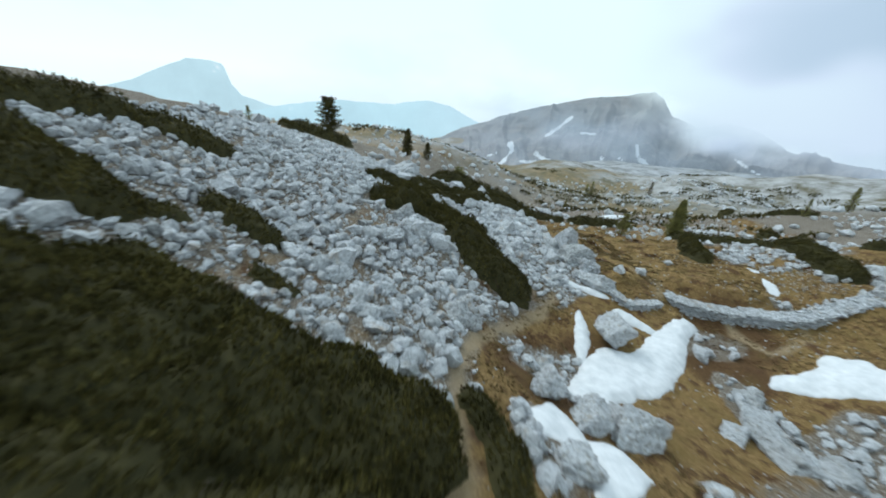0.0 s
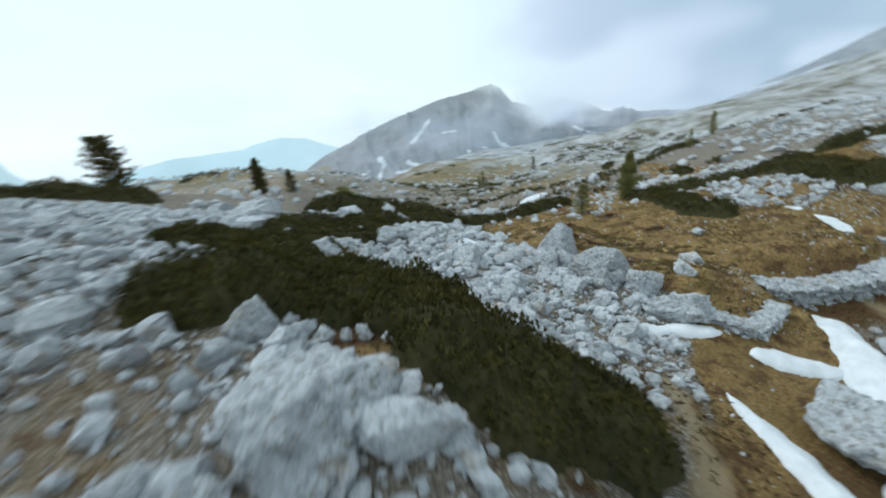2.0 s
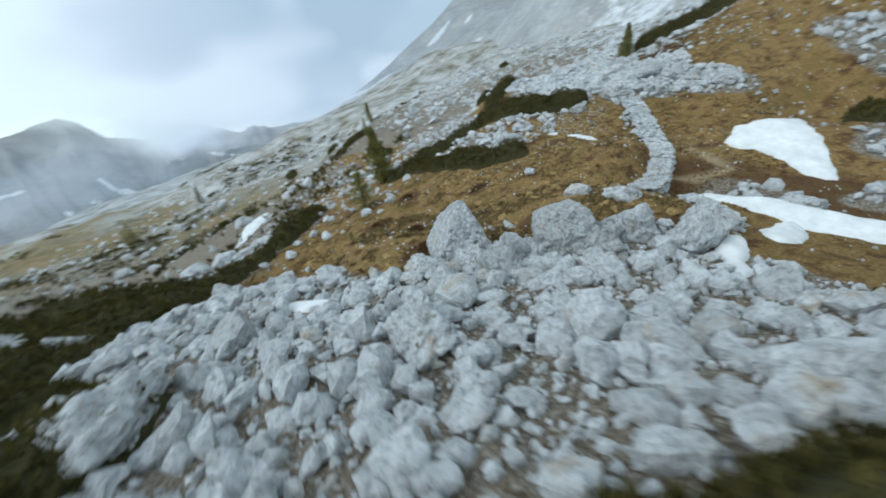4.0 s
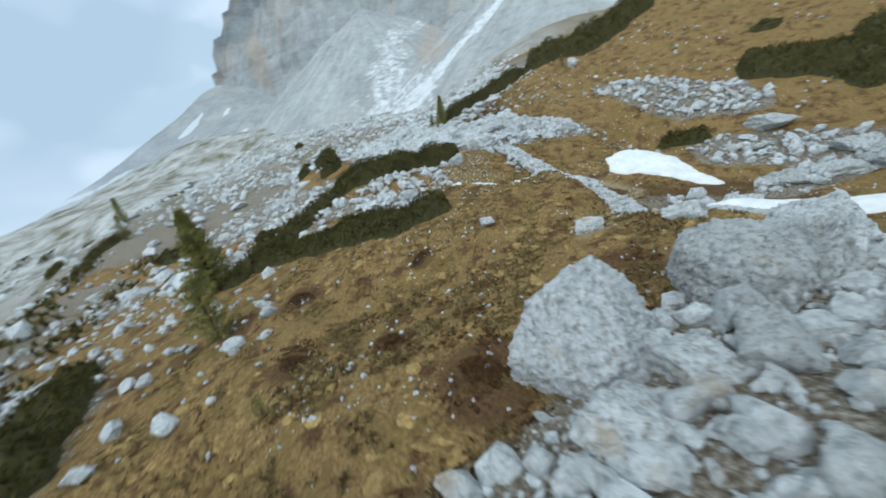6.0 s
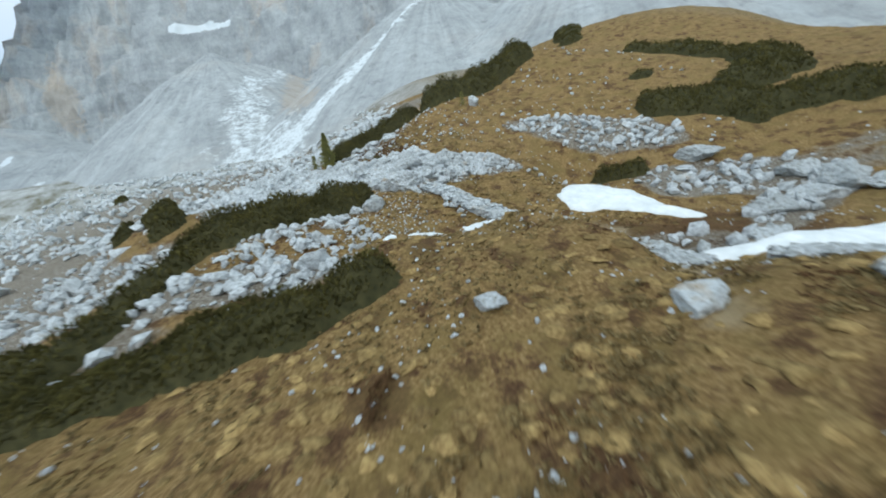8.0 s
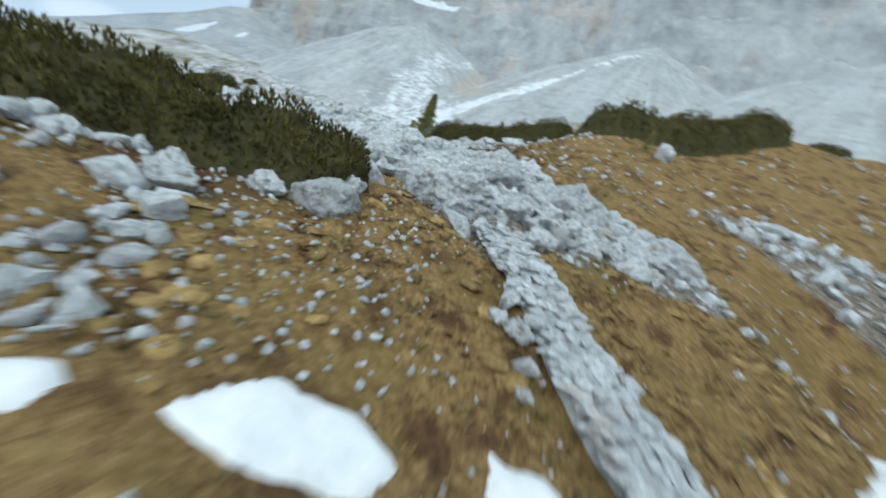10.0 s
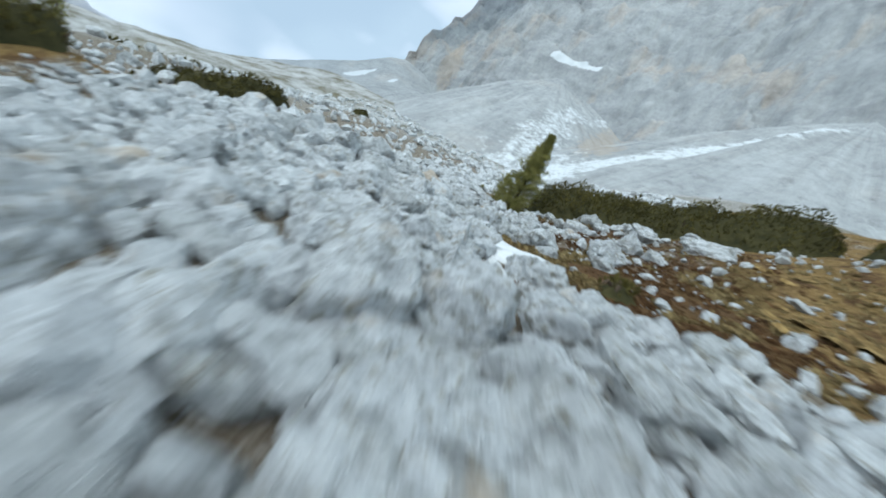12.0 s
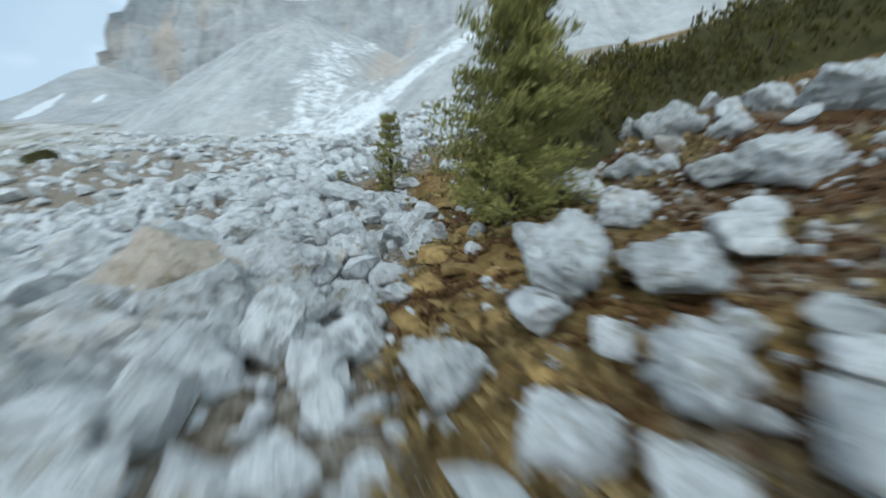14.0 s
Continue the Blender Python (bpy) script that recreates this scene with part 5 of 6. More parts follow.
boulders("pale limestone block on brown turf",
         (5, 44.45, 21.0, 0.5, 0.36, 0.32, 30, 0.3), (0, 45.2, 21.2, 0.42, 0.36, 0.32, 80, 0.3), (1, 52.2, 22.15, 0.34, 0.28, 0.30, 60, 0.3), (0, 51.85, 21.9, 0.36, 0.30, 0.34, 15, 0.3), (7, 51.55, 21.6, 0.34, 0.28, 0.30, 110, 0.3), (2, 52.1, 21.72, 0.40, 0.34, 0.40, 85, 0.25), (3, 52.4, 21.0, 0.48, 0.40, 0.36, 85, 0.3), (4, 51.75, 20.75, 0.46, 0.38, 0.36, 60, 0.3),
         (5, 51.9, 23.0, 0.24, 0.2, 0.2, 20, 0.3), (0, 51.6, 22.82, 0.2, 0.17, 0.17, 75, 0.3), (3, 51.42, 22.45, 0.26, 0.2, 0.2, 130, 0.3), (2, 51.78, 23.45, 0.27, 0.2, 0.18, 50, 0.3), (7, 51.5, 23.2, 0.22, 0.18, 0.16, 120, 0.3), (5, 52.3, 23.15, 0.16, 0.13, 0.13, 20, 0.3), (1, 51.15, 22.5, 0.2, 0.16, 0.15, 40, 0.3), (4, 51.05, 21.8, 0.26, 0.22, 0.2, 100, 0.3), (5, 52.75, 21.75, 0.2, 0.16, 0.18, 10, 0.3),
         (7, 49.7, 21.7, 0.64, 0.48, 0.40, 140, 0.3), (2, 50.2, 22.75, 0.34, 0.3, 0.34, 10, 0.3), (3, 49.6, 22.4, 0.34, 0.3, 0.32, 90, 0.3), (0, 49.8, 20.1, 0.92, 0.6, 0.42, 150, 0.35),
         (5, 52.25, 18.2, 0.42, 0.4, 0.52, 25, 0.3), (3, 55.1, 14.1, 1.0, 0.6, 0.5, 20, 0.35), (2, 52.5, 15.5, 1.05, 0.8, 0.55, 75, 0.35), (1, 51.3, 17.9, 0.46, 0.36, 0.26, 50, 0.35),
         (4, 49.0, 21.8, 0.3, 0.26, 0.26, 35, 0.3), (7, 48.9, 20.4, 0.4, 0.34, 0.28, 115, 0.3))
boulders("pale limestone block heaped in rubble",
         (2, 51.8, 25.65, 0.74, 0.6, 0.52, 95, 0.3), (4, 52.5, 24.0, 0.75, 0.45, 0.40, 5, 0.3), (5, 50.65, 24.75, 0.42, 0.34, 0.3, 40, 0.3), (0, 50.7, 25.95, 0.26, 0.24, 0.26, 10, 0.3), (3, 51.55, 24.75, 0.27, 0.24, 0.26, 70, 0.3),
         (1, 48.8, 26.6, 1.1, 0.8, 0.7, 145, 0.42), (7, 46.4, 25.9, 0.9, 0.7, 0.6, 35, 0.4), (4, 53.2, 27.4, 0.9, 0.8, 0.6, 15, 0.42), (0, 55.2, 27.8, 1.2, 0.9, 0.6, 25, 0.45))
boulders("long weathered limestone slab sloping out of rubble", (3, 55.3, 25.55, 0.5, 0.36, 0.34, 35, 0.3), (5, 54.75, 25.8, 0.42, 0.32, 0.28, 60, 0.3), (1, 55.95, 25.95, 0.5, 0.4, 0.4, 110, 0.3), (0, 55.75, 25.2, 0.34, 0.26, 0.24, 15, 0.3), (7, 55.1, 26.4, 0.6, 0.44, 0.42, 80, 0.3), (4, 56.45, 26.5, 0.55, 0.45, 0.45, 20, 0.3))
boulders("small pale limestone block in a loose heap on turf",
         (1, 53.2, 22.75, 0.20, 0.17, 0.17, 10, 0.3), (4, 53.3, 23.15, 0.17, 0.15, 0.15, 70, 0.3), (0, 53.55, 22.0, 0.20, 0.16, 0.16, 130, 0.3), (3, 52.95, 22.4, 0.16, 0.14, 0.14, 40, 0.3), (2, 53.2, 22.1, 0.14, 0.12, 0.12, 95, 0.3),
         (5, 53.7, 23.5, 0.15, 0.13, 0.13, 60, 0.3), (1, 54.3, 22.2, 0.16, 0.13, 0.13, 110, 0.3), (4, 53.75, 20.75, 0.26, 0.2, 0.17, 30, 0.3), (0, 53.45, 20.45, 0.22, 0.18, 0.16, 75, 0.3), (2, 53.1, 19.7, 0.3, 0.22, 0.18, 120, 0.3))
boulders("pale limestone block beside a small conifer",
         (1, 55.2, 23.6, 0.30, 0.26, 0.20, 15, 0.3), (4, 54.35, 23.4, 0.27, 0.22, 0.15, 60, 0.32), (0, 55.4, 22.35, 0.34, 0.32, 0.36, 30, 0.22), (3, 55.3, 22.75, 0.27, 0.24, 0.22, 100, 0.3), (2, 55.65, 22.1, 0.3, 0.26, 0.40, 10, 0.18),
         (5, 54.95, 21.75, 0.42, 0.34, 0.28, 140, 0.3), (7, 54.8, 21.05, 0.28, 0.26, 0.22, 20, 0.3), (1, 56.8, 19.7, 0.42, 0.32, 0.24, 75, 0.3), (3, 55.75, 19.4, 0.5, 0.36, 0.27, 40, 0.3),
         (4, 55.2, 18.9, 0.62, 0.46, 0.36, 95, 0.3), (0, 57.4, 17.6, 0.55, 0.42, 0.40, 30, 0.3), (2, 56.6, 17.4, 0.5, 0.38, 0.34, 120, 0.3), (5, 58.2, 17.6, 0.42, 0.36, 0.34, 10, 0.3), (7, 56.6, 16.0, 0.5, 0.4, 0.36, 60, 0.3),
         (1, 55.6, 16.0, 0.9, 0.6, 0.42, 15, 0.3), (0, 54.22, 22.78, 0.27, 0.22, 0.19, 130, 0.3), (7, 54.72, 22.72, 0.15, 0.13, 0.14, 0, 0.3), (3, 53.95, 21.85, 0.34, 0.2, 0.18, 100, 0.3),
         (2, 53.62, 22.12, 0.42, 0.30, 0.22, 40, 0.3), (5, 54.45, 22.35, 0.15, 0.12, 0.12, 70, 0.3), (0, 53.66, 22.7, 0.30, 0.22, 0.17, 100, 0.3), (7, 53.95, 23.3, 0.2, 0.16, 0.12, 10, 0.3), (1, 53.4, 22.7, 0.15, 0.12, 0.1, 20, 0.3), (4, 55.9, 20.9, 0.33, 0.28, 0.24, 55, 0.3), (2, 55.0, 24.9, 0.3, 0.24, 0.2, 30, 0.3), (5, 57.7, 24.3, 0.42, 0.36, 0.32, 25, 0.3),
         (1, 56.1, 24.1, 0.2, 0.17, 0.17, 80, 0.3), (0, 57.0, 24.1, 0.24, 0.2, 0.2, 20, 0.3), (7, 56.5, 23.75, 0.2, 0.18, 0.2, 100, 0.3), (3, 56.9, 23.3, 0.22, 0.17, 0.18, 50, 0.3), (2, 56.75, 24.9, 0.23, 0.2, 0.16, 10, 0.3))
for spec in ((5, 58.4, 25.3, 0.8, 0.62, 0.62, 65, 0.2), (3, 39.4, 24.9, 0.5, 0.4, 0.3, 20, 0.4)):
    ob = boulder(*spec, label="ochre-stained limestone block in rubble")
    ob.data = ob.data.copy()
    ob.data.materials[0] = OCHRE


# ---- rubble ----
FINE = [hewn(2, 200 + k, 4, 0.45, 0.85, 40, 0.09) for k in range(12)]
COARSE = [hewn(1, 300 + k, 4, 0.45, 0.85, 40, 0.09) for k in range(12)]
GRIT = [hewn(1, 400 + k, 4, 0.6, 0.95, 24, 0.1) for k in range(3)]
WAY = [(0, 2), (-0.5, 12), (-0.6, 24), (2, 32), (7, 38), (12.5, 40), (18, 37), (24, 31.5), (30, 27), (36, 25.4), (46, 24.8), (56, 24)]


def strewn(x0, x1, y0, y1, step, lo, hi, power, weight):
    """Places and sizes of stones on a jittered net, thinned by the cover of the ground."""
    X, Y = np.meshgrid(np.arange(x0, x1, step), np.arange(y0, y1, step))
    x = X.ravel() + rng.uniform(-0.5, 0.5, X.size) * step
    y = Y.ravel() + rng.uniform(-0.5, 0.5, X.size) * step
    keep = (rng.uniform(0, 1, len(x)) < weight(x, y)) & ~on_snow(x, y)
    keep &= (line_distance(x, y, WALL_LINE)[0] > 0.65) & (line_distance(x, y, LOW_WALL)[0] > 0.5)
    keep &= line_distance(x, y, TRAIL)[0] > 0.45
    for line, width in SHRUBS:
        keep &= line_distance(x, y, line)[0] > width * 0.86
    for bx, by, br in BOULDERS:
        keep &= np.hypot(x - bx, y - by) > br
    x, y = x[keep], y[keep]
    size = lo + (hi - lo) * rng.uniform(0, 1, len(x)) ** power
    size = np.where(np.hypot(x - 54.4, (y - 25.2) * 1.3) < 1.6, np.minimum(size, 0.24), size)
    return x, y, size


def stone_sizes(s):
    n = len(s)
    return np.stack([s * rng.uniform(0.75, 1.25, n), s * rng.uniform(0.65, 1.0, n), s * rng.uniform(0.5, 0.85, n)], 1)


def laid(x, y, s, sink=0.25):
    return np.stack([x, y, bumpy(x, y) + s * (0.55 - sink)], 1)


sets = [strewn(-24, 15, 4, 54, 0.44, 0.13, 0.54, 2.0, lambda x, y: 0.92 * smooth(0.25, 0.75, scree(x, y))),
        strewn(18, 78, 4, 44, 0.44, 0.12, 0.55, 2.0, lambda x, y: 0.92 * smooth(0.25, 0.8, scree(x, y))),
        strewn(-24, 75, 2, 52, 0.60, 0.03, 0.13, 2.8, lambda x, y: 0.10 + 0.30 * smooth(0.45, 0.62, fbm(x / 5, y / 5, 3, 71))),
        strewn(-24, 76, 4, 50, 2.2, 0.5, 0.85, 1.8, lambda x, y: 0.6 * smooth(0.55, 0.9, scree(x, y))),
        strewn(43, 62, 11, 24, 0.6, 0.08, 0.3, 2.0, lambda x, y: 0.34 + 0.15 * smooth(50, 55, x)),
        strewn(30.4, 35.5, 30.8, 37.5, 0.55, 0.2, 0.46, 1.6, lambda x, y: 0.75 * smooth(0.40, 0.55, fbm(x / 2.0, y / 2.0, 3, 91))),
        strewn(30, 36.5, 30.8, 36.5, 0.30, 0.07, 0.27, 2.0, lambda x, y: 0.95 * smooth(0.36, 0.52, fbm(x / 2.0, y / 2.0, 3, 91))),
        strewn(30.5, 38, 26.2, 32, 0.25, 0.03, 0.10, 2.0, lambda x, y: 0.95 * smooth(0.30, 0.48, fbm(x / 2.0, y / 2.0, 3, 95))),
        strewn(35, 64, 17, 35, 0.5, 0.2, 0.5, 1.6, lambda x, y: 0.9 * smooth(0.55, 0.9, scree(x, y))),
        strewn(14, 46, 12, 42, 0.36, 0.025, 0.10, 2.2, lambda x, y: 0.6 * smooth(0.48, 0.62, fbm(x / 2.4, y / 2.4, 3, 93))),
        strewn(24, 58, -14, 17, 0.75, 0.06, 0.30, 2.4, lambda x, y: 0.5 * smooth(0.46, 0.62, fbm(x / 4, y / 4, 3, 97))),
        strewn(38, 58, 25.0, 31, 1.15, 0.42, 0.72, 1.2, lambda x, y: 0.75 + 0 * x),
        strewn(10, 62, 43, 66, 0.62, 0.12, 0.6, 2.0, lambda x, y: 0.5 * smooth(0.30, 0.7, scree(x, y)) + 0.16),
        strewn(46, 59, 17, 24.6, 0.24, 0.025, 0.10, 1.8, lambda x, y: (0.5 + 0.4 * (x > 52.5)) * smooth(0.36, 0.54, fbm(x / 1.6, y / 1.6, 3, 99))),
        strewn(11, 20, 34.5, 41, 0.30, 0.025, 0.11, 2.0, lambda x, y: 0.4 * smooth(0.42, 0.6, fbm(x / 1.6, y / 1.6, 3, 98))),
        strewn(22, 52, 42, 62, 0.9, 0.08, 0.34, 2.0, lambda x, y: 0.45 * smooth(0.40, 0.6, fbm(x / 5, y / 5, 3, 96))),
        strewn(76, 150, -15, 70, 1.5, 0.25, 0.95, 2.2, lambda x, y: 0.8 * smooth(0.5, 0.9, scree(x, y)))]
sx_, sy_, ss_ = (np.concatenate([q[k] for q in sets]) for k in range(3))
near_way = line_distance(sx_, sy_, WAY)[0]
single = (near_way < 5.5) & (ss_ > 0.34) & (sx_ > 34) & (sx_ < 62)
single &= np.cumsum(single) <= 290
close = (near_way < 8.5) & ~single
for shapes, mask, name, label in ((FINE, close, "rubble", "pale broken limestone rubble by the way"), (COARSE, ~close & ~single, "rubble", "pale broken limestone rubble on the slope")):
    v, f = scatter(shapes, laid(sx_[mask], sy_[mask], ss_[mask]), stone_sizes(ss_[mask]), 0.45)
    tagged(mesh_object(name, v, f, ROCK, True), label, "rubble", kind="stuff")
grit_x, grit_y, grit_s = (np.concatenate(q) for q in zip(strewn(-16, 15, 8, 46, 0.27, 0.05, 0.16, 1.6, lambda x, y: 0.95 * smooth(0.3, 0.7, scree(x, y))),
                                                          strewn(33, 64, 17, 36, 0.28, 0.05, 0.14, 1.6, lambda x, y: 0.55 * smooth(0.3, 0.7, scree(x, y)))))
v, f = scatter(GRIT, laid(grit_x, grit_y, grit_s), stone_sizes(grit_s), 0.6)
tagged(mesh_object("gravel", v, f, ROCK, True), "small broken limestone between larger blocks", "gravel", kind="stuff")
far_x, far_y, far_s = strewn(-70, 130, 40, 175, 3.0, 0.35, 1.5, 2.4, lambda x, y: 0.55 * (np.hypot(x - 25, y - 25) > 30))
v, f = scatter(COARSE, laid(far_x, far_y, far_s), stone_sizes(far_s), 0.4)
tagged(mesh_object("rubble", v, f, ROCK, True), "pale limestone blocks strewn over the far valley", "rubble", kind="stuff")
mats_x, mats_y, mats_s = strewn(-80, 150, 62, 190, 7.0, 1.2, 3.6, 1.4, lambda x, y: smooth(0.46, 0.6, fbm(x / 28, y / 28, 3, 47)))
many = 36
mx_ = np.repeat(mats_x, many) + rng.normal(0, 1, many * len(mats_x)) * np.repeat(mats_s, many) * 0.8
my_ = np.repeat(mats_y, many) + rng.normal(0, 1, many * len(mats_x)) * np.repeat(mats_s, many) * 0.4
v, f = scatter(SHOOTS, np.stack([mx_, my_, bumpy(mx_, my_) + rng.uniform(-0.2, 0.5, len(mx_))], 1), np.full((len(mx_), 3), 0.85) * rng.uniform(0.6, 1.3, len(mx_))[:, None], 0.5)
tagged(mesh_object("far_shrubs", v, f, NEEDLE, False), "dark green dwarf pine mats scattered over the far valley", "shrub", kind="stuff")
ob_meshes = []
for v, f in [hewn(3, 200 + k, 4, 0.45, 0.85, 34, 0.10) for k in range(10)]:
    ob = mesh_object("stone", v, f, BOULDER, True)
    ob_meshes.append(ob.data)
    bpy.data.objects.remove(ob)
ix = np.nonzero(single)[0]
places, dims = laid(sx_[ix], sy_[ix], ss_[ix]), stone_sizes(ss_[ix])
for k in range(len(ix)):
    ob = new("stone", ob_meshes[k % len(ob_meshes)])
    ob.matrix_world = pose(*places[k], *rng.normal(0, 22, 2), rng.uniform(0, 360)) @ Matrix.Diagonal((*dims[k], 1))
    tagged(ob, "pale grey broken limestone block in rubble", "rock", group="limestone blocks")


# ---- dry-stone wall ----
def along(points, s):
    """The place and direction s metres along a polyline."""
    for (ax, ay), (bx, by) in zip(points, points[1:]):
        d = math.hypot(bx - ax, by - ay)
        if s <= d:
            return ax + (bx - ax) * s / d, ay + (by - ay) * s / d, math.atan2(by - ay, bx - ax)
        s -= d
    return points[-1][0], points[-1][1], math.atan2(points[-1][1] - points[-2][1], points[-1][0] - points[-2][0])


def stone_wall(name, points, width, tall, step, label, drop=0):
    root = new(name, None)
    sx0, sy0, _ = along(points, 0)
    root.location = (sx0, sy0, ground_z(sx0, sy0))
    loc = np.array(root.location)
    total = sum(math.hypot(b[0] - a[0], b[1] - a[1]) for a, b in zip(points, points[1:]))
    count = 0
    rows = max(1, int(tall / 0.22))
    core_v, core_f = [], []
    n = max(2, int(total / 0.5))
    for i in range(n + 1):
        x, y, a = along(points, total * i / n)
        z = ground_z(x, y)
        for side, up in ((-0.48, -1.1 * (drop > 0) - 0.2), (-0.38, tall * 0.82), (0.38, tall * 0.82), (0.44, -0.3)):
            core_v.append(np.array([x - math.sin(a) * side * width, y + math.cos(a) * side * width, z + up]) - loc)
        if i:
            q = 4 * (i - 1)
            core_f += [[q + k, q + k + 1, q + k + 5, q + k + 4] for k in range(3)]
    core_f += [[0, 1, 2, 3], [4 * n + 3, 4 * n + 2, 4 * n + 1, 4 * n]]
    part("core", core_v, core_f, ROCK, root, "packed rubble core")
    where, dims_ = [], []
    s = 0.0
    while s < total:
        x, y, a = along(points, s)
        z = ground_z(x, y)
        for row in range(-drop, rows + 1):
            for side in ((-0.44,) if row < 0 else (-0.44, 0.44) if row < rows else (-0.42, -0.22, 0.0, 0.22, 0.42)):
                side = side + rng.uniform(-0.05, 0.05)
                jig = rng.uniform(-0.12, 0.12)
                where.append((x - math.sin(a) * side * width + math.cos(a) * jig, y + math.cos(a) * side * width + math.sin(a) * jig, z + 0.06 + (row * 0.2 if row < 0 else row * tall / (rows + 0.5))))
                q = step * rng.uniform(0.5, 0.8)
                dims_.append((q * rng.uniform(1.0, 1.5), q * 0.95, 0.26 * step * rng.uniform(0.8, 1.3)))
        s += step * 0.72
    where, dims_ = np.array(where), np.array(dims_)
    for k in range(min(290, len(where))):
        ob = new("stone", ob_meshes[k % len(ob_meshes)])
        ob.parent = root
        ob.matrix_basis = pose(*(where[k] - loc), *rng.normal(0, 8, 2), rng.uniform(0, 360)) @ Matrix.Diagonal((*dims_[k], 1))
    if len(where) > 290:
        v, f = scatter(FINE, where[290:] - loc, dims_[290:], 0.15)
        tagged(part("stones", v, f, ROCK, root, "further stones of the wall"), kind="stuff")
    return tagged(root, label, "stone wall")


stone_wall("stone_wall", WALL_LINE, 1.3, 0.16, 0.3, "old grey dry-stone retaining wall of a mountain track", 5)
stone_wall("stone_wall", LOW_WALL, 0.6, 0.35, 0.3, "low ruined grey dry-stone wall beside snow", 2)
stone_wall("stone_wall", [(38.0, 24.4), (42, 24.35), (45.0, 24.45), (48.5, 24.25), (52.0, 24.3)], 1.1, 0.3, 0.45, "collapsed pale dry-stone wall heaped along rubble")


# ---- grass ----
def tuft(seed, blades=9):
    r = np.random.default_rng(seed)
    v, f = [], []
    for k in range(blades):
        a = r.uniform(0, 6.283)
        out = r.uniform(0.3, 0.9)
        d = np.array([math.cos(a), math.sin(a), 0])
        side = np.array([-math.sin(a), math.cos(a), 0]) * 0.07
        n = len(v)
        v += [d * 0.1 - side, d * 0.1 + side, d * out * 0.7 + np.array([0, 0, 0.6]), d * out * 1.3 + np.array([0, 0, 0.55])]
        f += [[n, n + 1, n + 2], [n + 1, n + 3, n + 2]]
    return np.array(v), np.array(f)


TUFTS = [tuft(k) for k in range(6)]
nets = [np.meshgrid(np.arange(a, b, step), np.arange(c, d, step)) for a, b, c, d, step in ((-2, 62, 6, 50, 0.27), (45, 59, 17, 25, 0.16), (11, 21, 28, 42, 0.17))]
x = np.concatenate([q[0].ravel() for q in nets])
y = np.concatenate([q[1].ravel() for q in nets])
x, y = x + rng.uniform(-0.14, 0.14, x.size), y + rng.uniform(-0.14, 0.14, y.size)
lush = fbm(x / 1.1, y / 1.1, 3, 81)
turf = (line_distance(x, y, WAY)[0] < 11) & (scree(x, y) < 0.55) & (lush > 0.47 - 0.12 * (x > 45)) & ~on_snow(x, y) & (line_distance(x, y, WALL_LINE)[0] > 0.7)
brown_here = fbm(x / 0.9, y / 0.9, 2, 83) - 0.25 * heath_cover(x, y) <= 0.42 - 0.08 * (heath_cover(x, y) < 0.2)
for mat, mask, label, low_ in ((STRAW, turf & ~brown_here, "dry golden alpine grass tufts", 0.14), (HEATH, turf & brown_here, "brown heath tufts", 0.10)):
    hx, hy = x[mask], y[mask]
    hs = low_ * rng.uniform(0.6, 1.4, len(hx))
    v, f = scatter(TUFTS, np.stack([hx, hy, bumpy(hx, hy) - 0.01], 1), np.stack([hs, hs, hs], 1), 0.2)
    tagged(mesh_object("grass", v, f, mat, False), label, "grass", kind="stuff")

# low rounded tussocks of the turf
ring = np.arange(6) * math.pi / 3
DOME_V = np.concatenate([np.stack([np.cos(ring), np.sin(ring), -0.25 + 0 * ring], 1), np.stack([0.72 * np.cos(ring + 0.5), 0.72 * np.sin(ring + 0.5), 0.55 + 0 * ring], 1), [[0, 0, 0.85]]])
DOME_F = np.array([[k, (k + 1) % 6, 6 + k] for k in range(6)] + [[(k + 1) % 6, 6 + (k + 1) % 6, 6 + k] for k in range(6)] + [[6 + k, 6 + (k + 1) % 6, 12] for k in range(6)])
DOMES = [(DOME_V * (1 + 0.28 * np.random.default_rng(k).normal(size=(13, 1))), DOME_F) for k in range(6)]
X, Y = np.meshgrid(np.arange(8, 60, 0.62), np.arange(10, 48, 0.62))
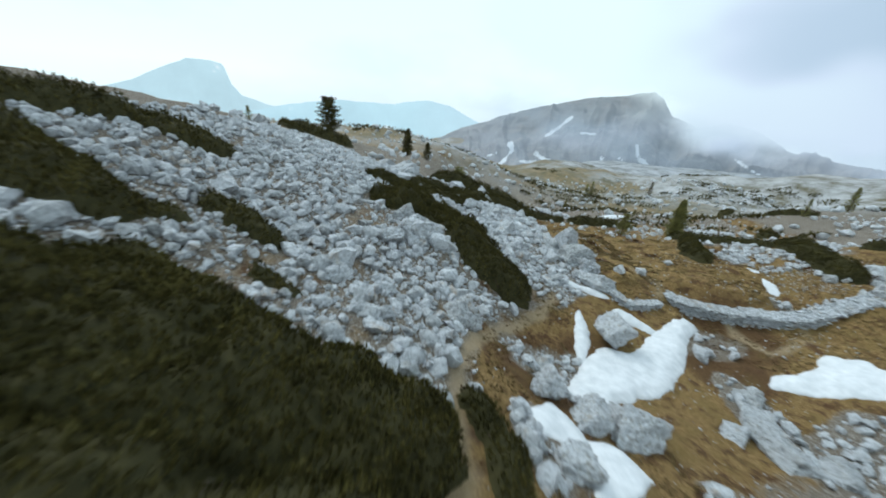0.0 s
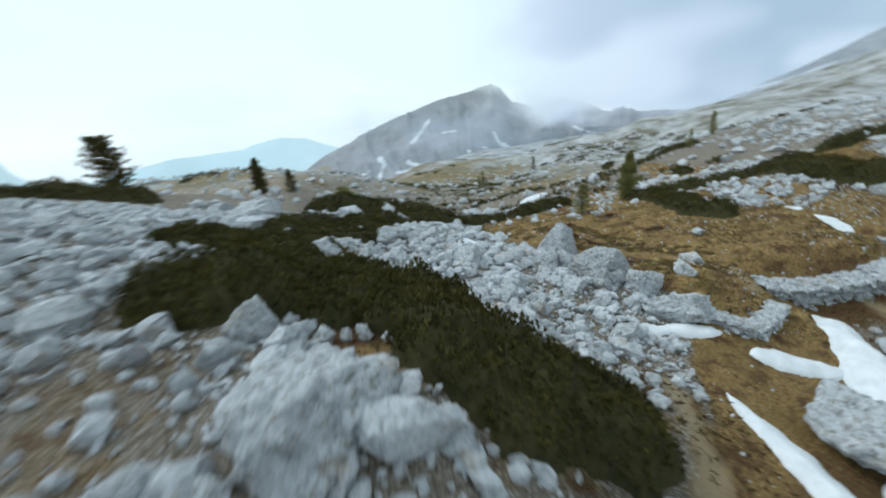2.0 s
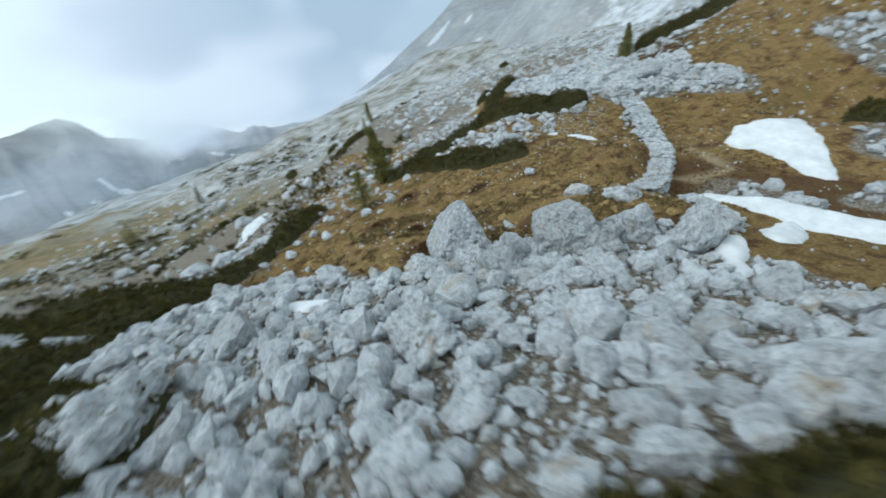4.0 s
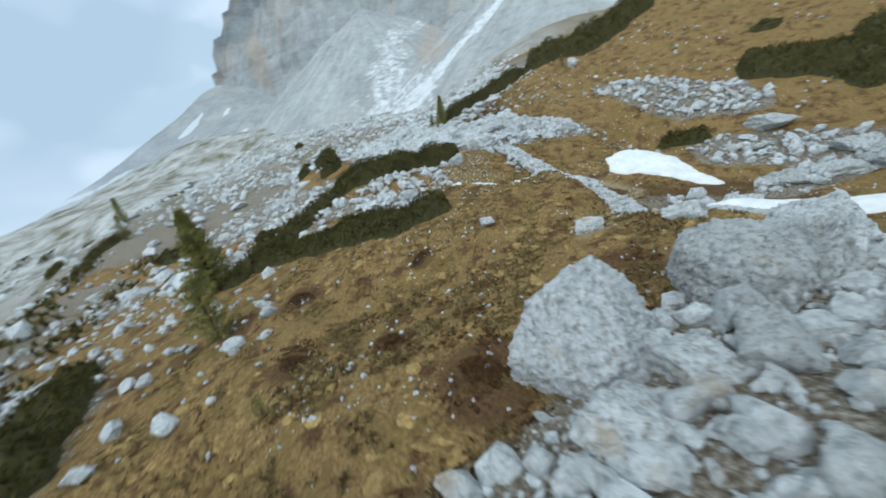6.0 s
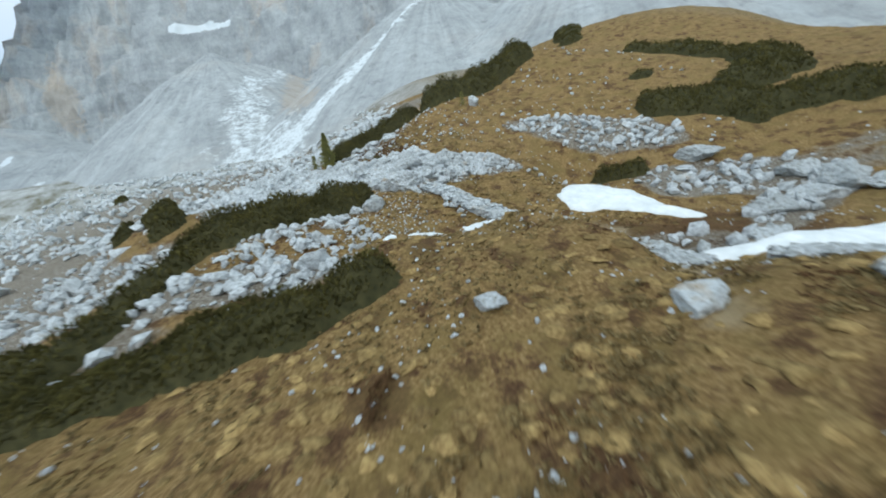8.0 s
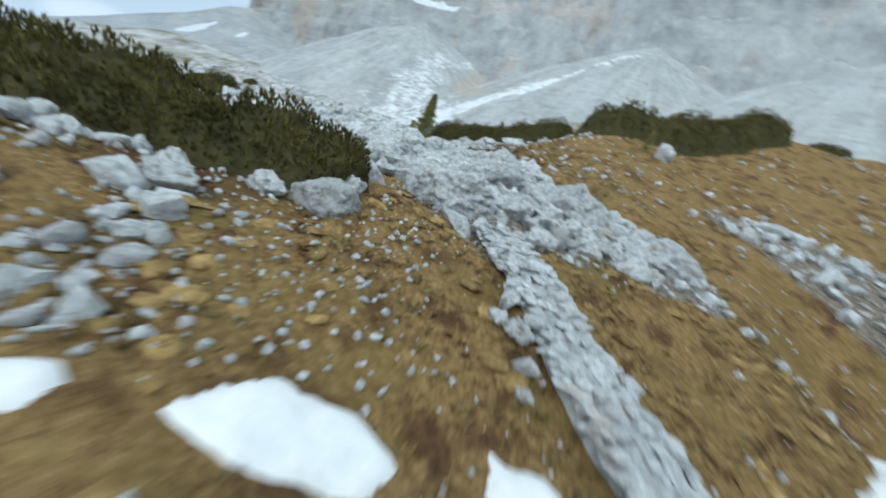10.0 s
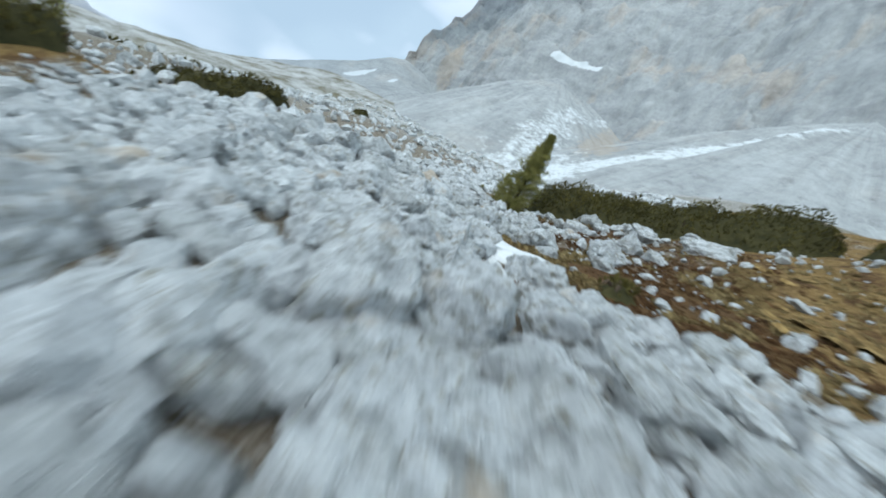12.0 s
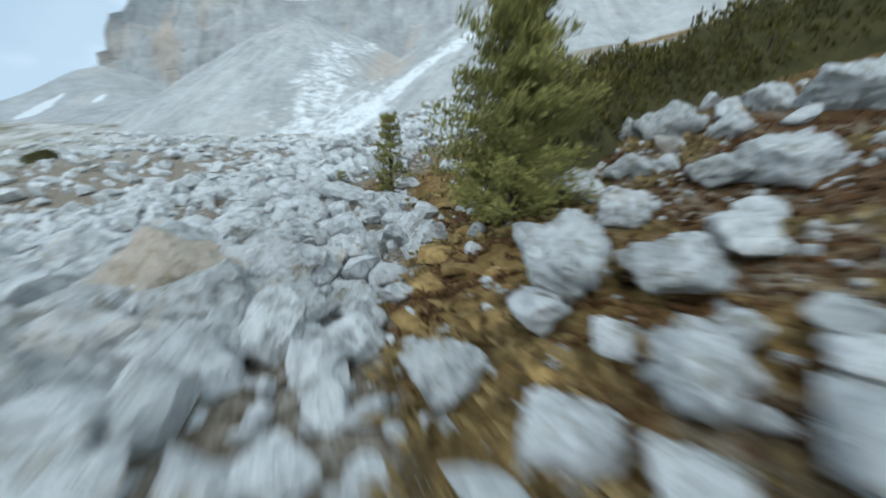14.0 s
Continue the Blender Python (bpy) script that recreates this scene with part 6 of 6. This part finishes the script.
x = X.ravel() + rng.uniform(-0.3, 0.3, X.size)
y = Y.ravel() + rng.uniform(-0.3, 0.3, X.size)
tuss = (line_distance(x, y, WAY)[0] < 10) & (scree(x, y) < 0.35) & (fbm(x / 3, y / 3, 3, 85) > 0.44) & ~on_snow(x, y) & (line_distance(x, y, WALL_LINE)[0] > 0.9) & (line_distance(x, y, TRAIL)[0] > 0.6) & (heath_cover(x, y) < 0.3)
x, y = x[tuss], y[tuss]
big_ = rng.uniform(0.14, 0.36, len(x))
v, f = scatter(DOMES, np.stack([x, y, bumpy(x, y) - 0.02], 1), np.stack([big_, big_ * 0.8, 0.36 * big_], 1), 0.12)
tagged(mesh_object("turf_tussocks", v, f, TURF, False), "low golden-brown tussocks of dry alpine turf", "grass", kind="stuff")


# ---- low heath shrubs in the turf ----
def heath_shrub(x, y, wide, deep, turn, label):
    many = int(420 * wide * deep / 0.3)
    a, q = rng.uniform(0, 2 * math.pi, many), np.sqrt(rng.uniform(0, 1, many)) * rng.uniform(0.75, 1.1, many)
    u, w = q * np.cos(a) * wide, q * np.sin(a) * deep
    px, py = x + u * math.cos(turn) - w * math.sin(turn), y + u * math.sin(turn) + w * math.cos(turn)
    sz = rng.uniform(0.06, 0.12, many)
    v, f = scatter(SHOOTS, np.stack([px, py, bumpy(px, py) + 0.16 * np.maximum(1 - q * q, 0)], 1), np.stack([sz, sz, sz], 1), 0.8)
    tagged(mesh_object("heath_shrub", v, f, HEATH, False), label, "shrub", group="low heath shrubs")


heath_shrub(24.1, 41.4, 0.75, 0.4, 0.9, "low dark brown heath shrub in golden turf")
heath_shrub(18.7, 41.5, 0.45, 0.4, 0.2, "small round dark brown heath shrub in golden turf")
heath_shrub(14.3, 36.5, 0.7, 0.45, 0.6, "dark brown heath mat beside a huge boulder")
heath_shrub(23.1, 35.6, 0.8, 0.25, -0.9, "narrow strip of dark heath in golden turf")
heath_shrub(17.5, 38.2, 0.4, 0.3, 0.5, "small olive-brown heath tuft in golden turf")
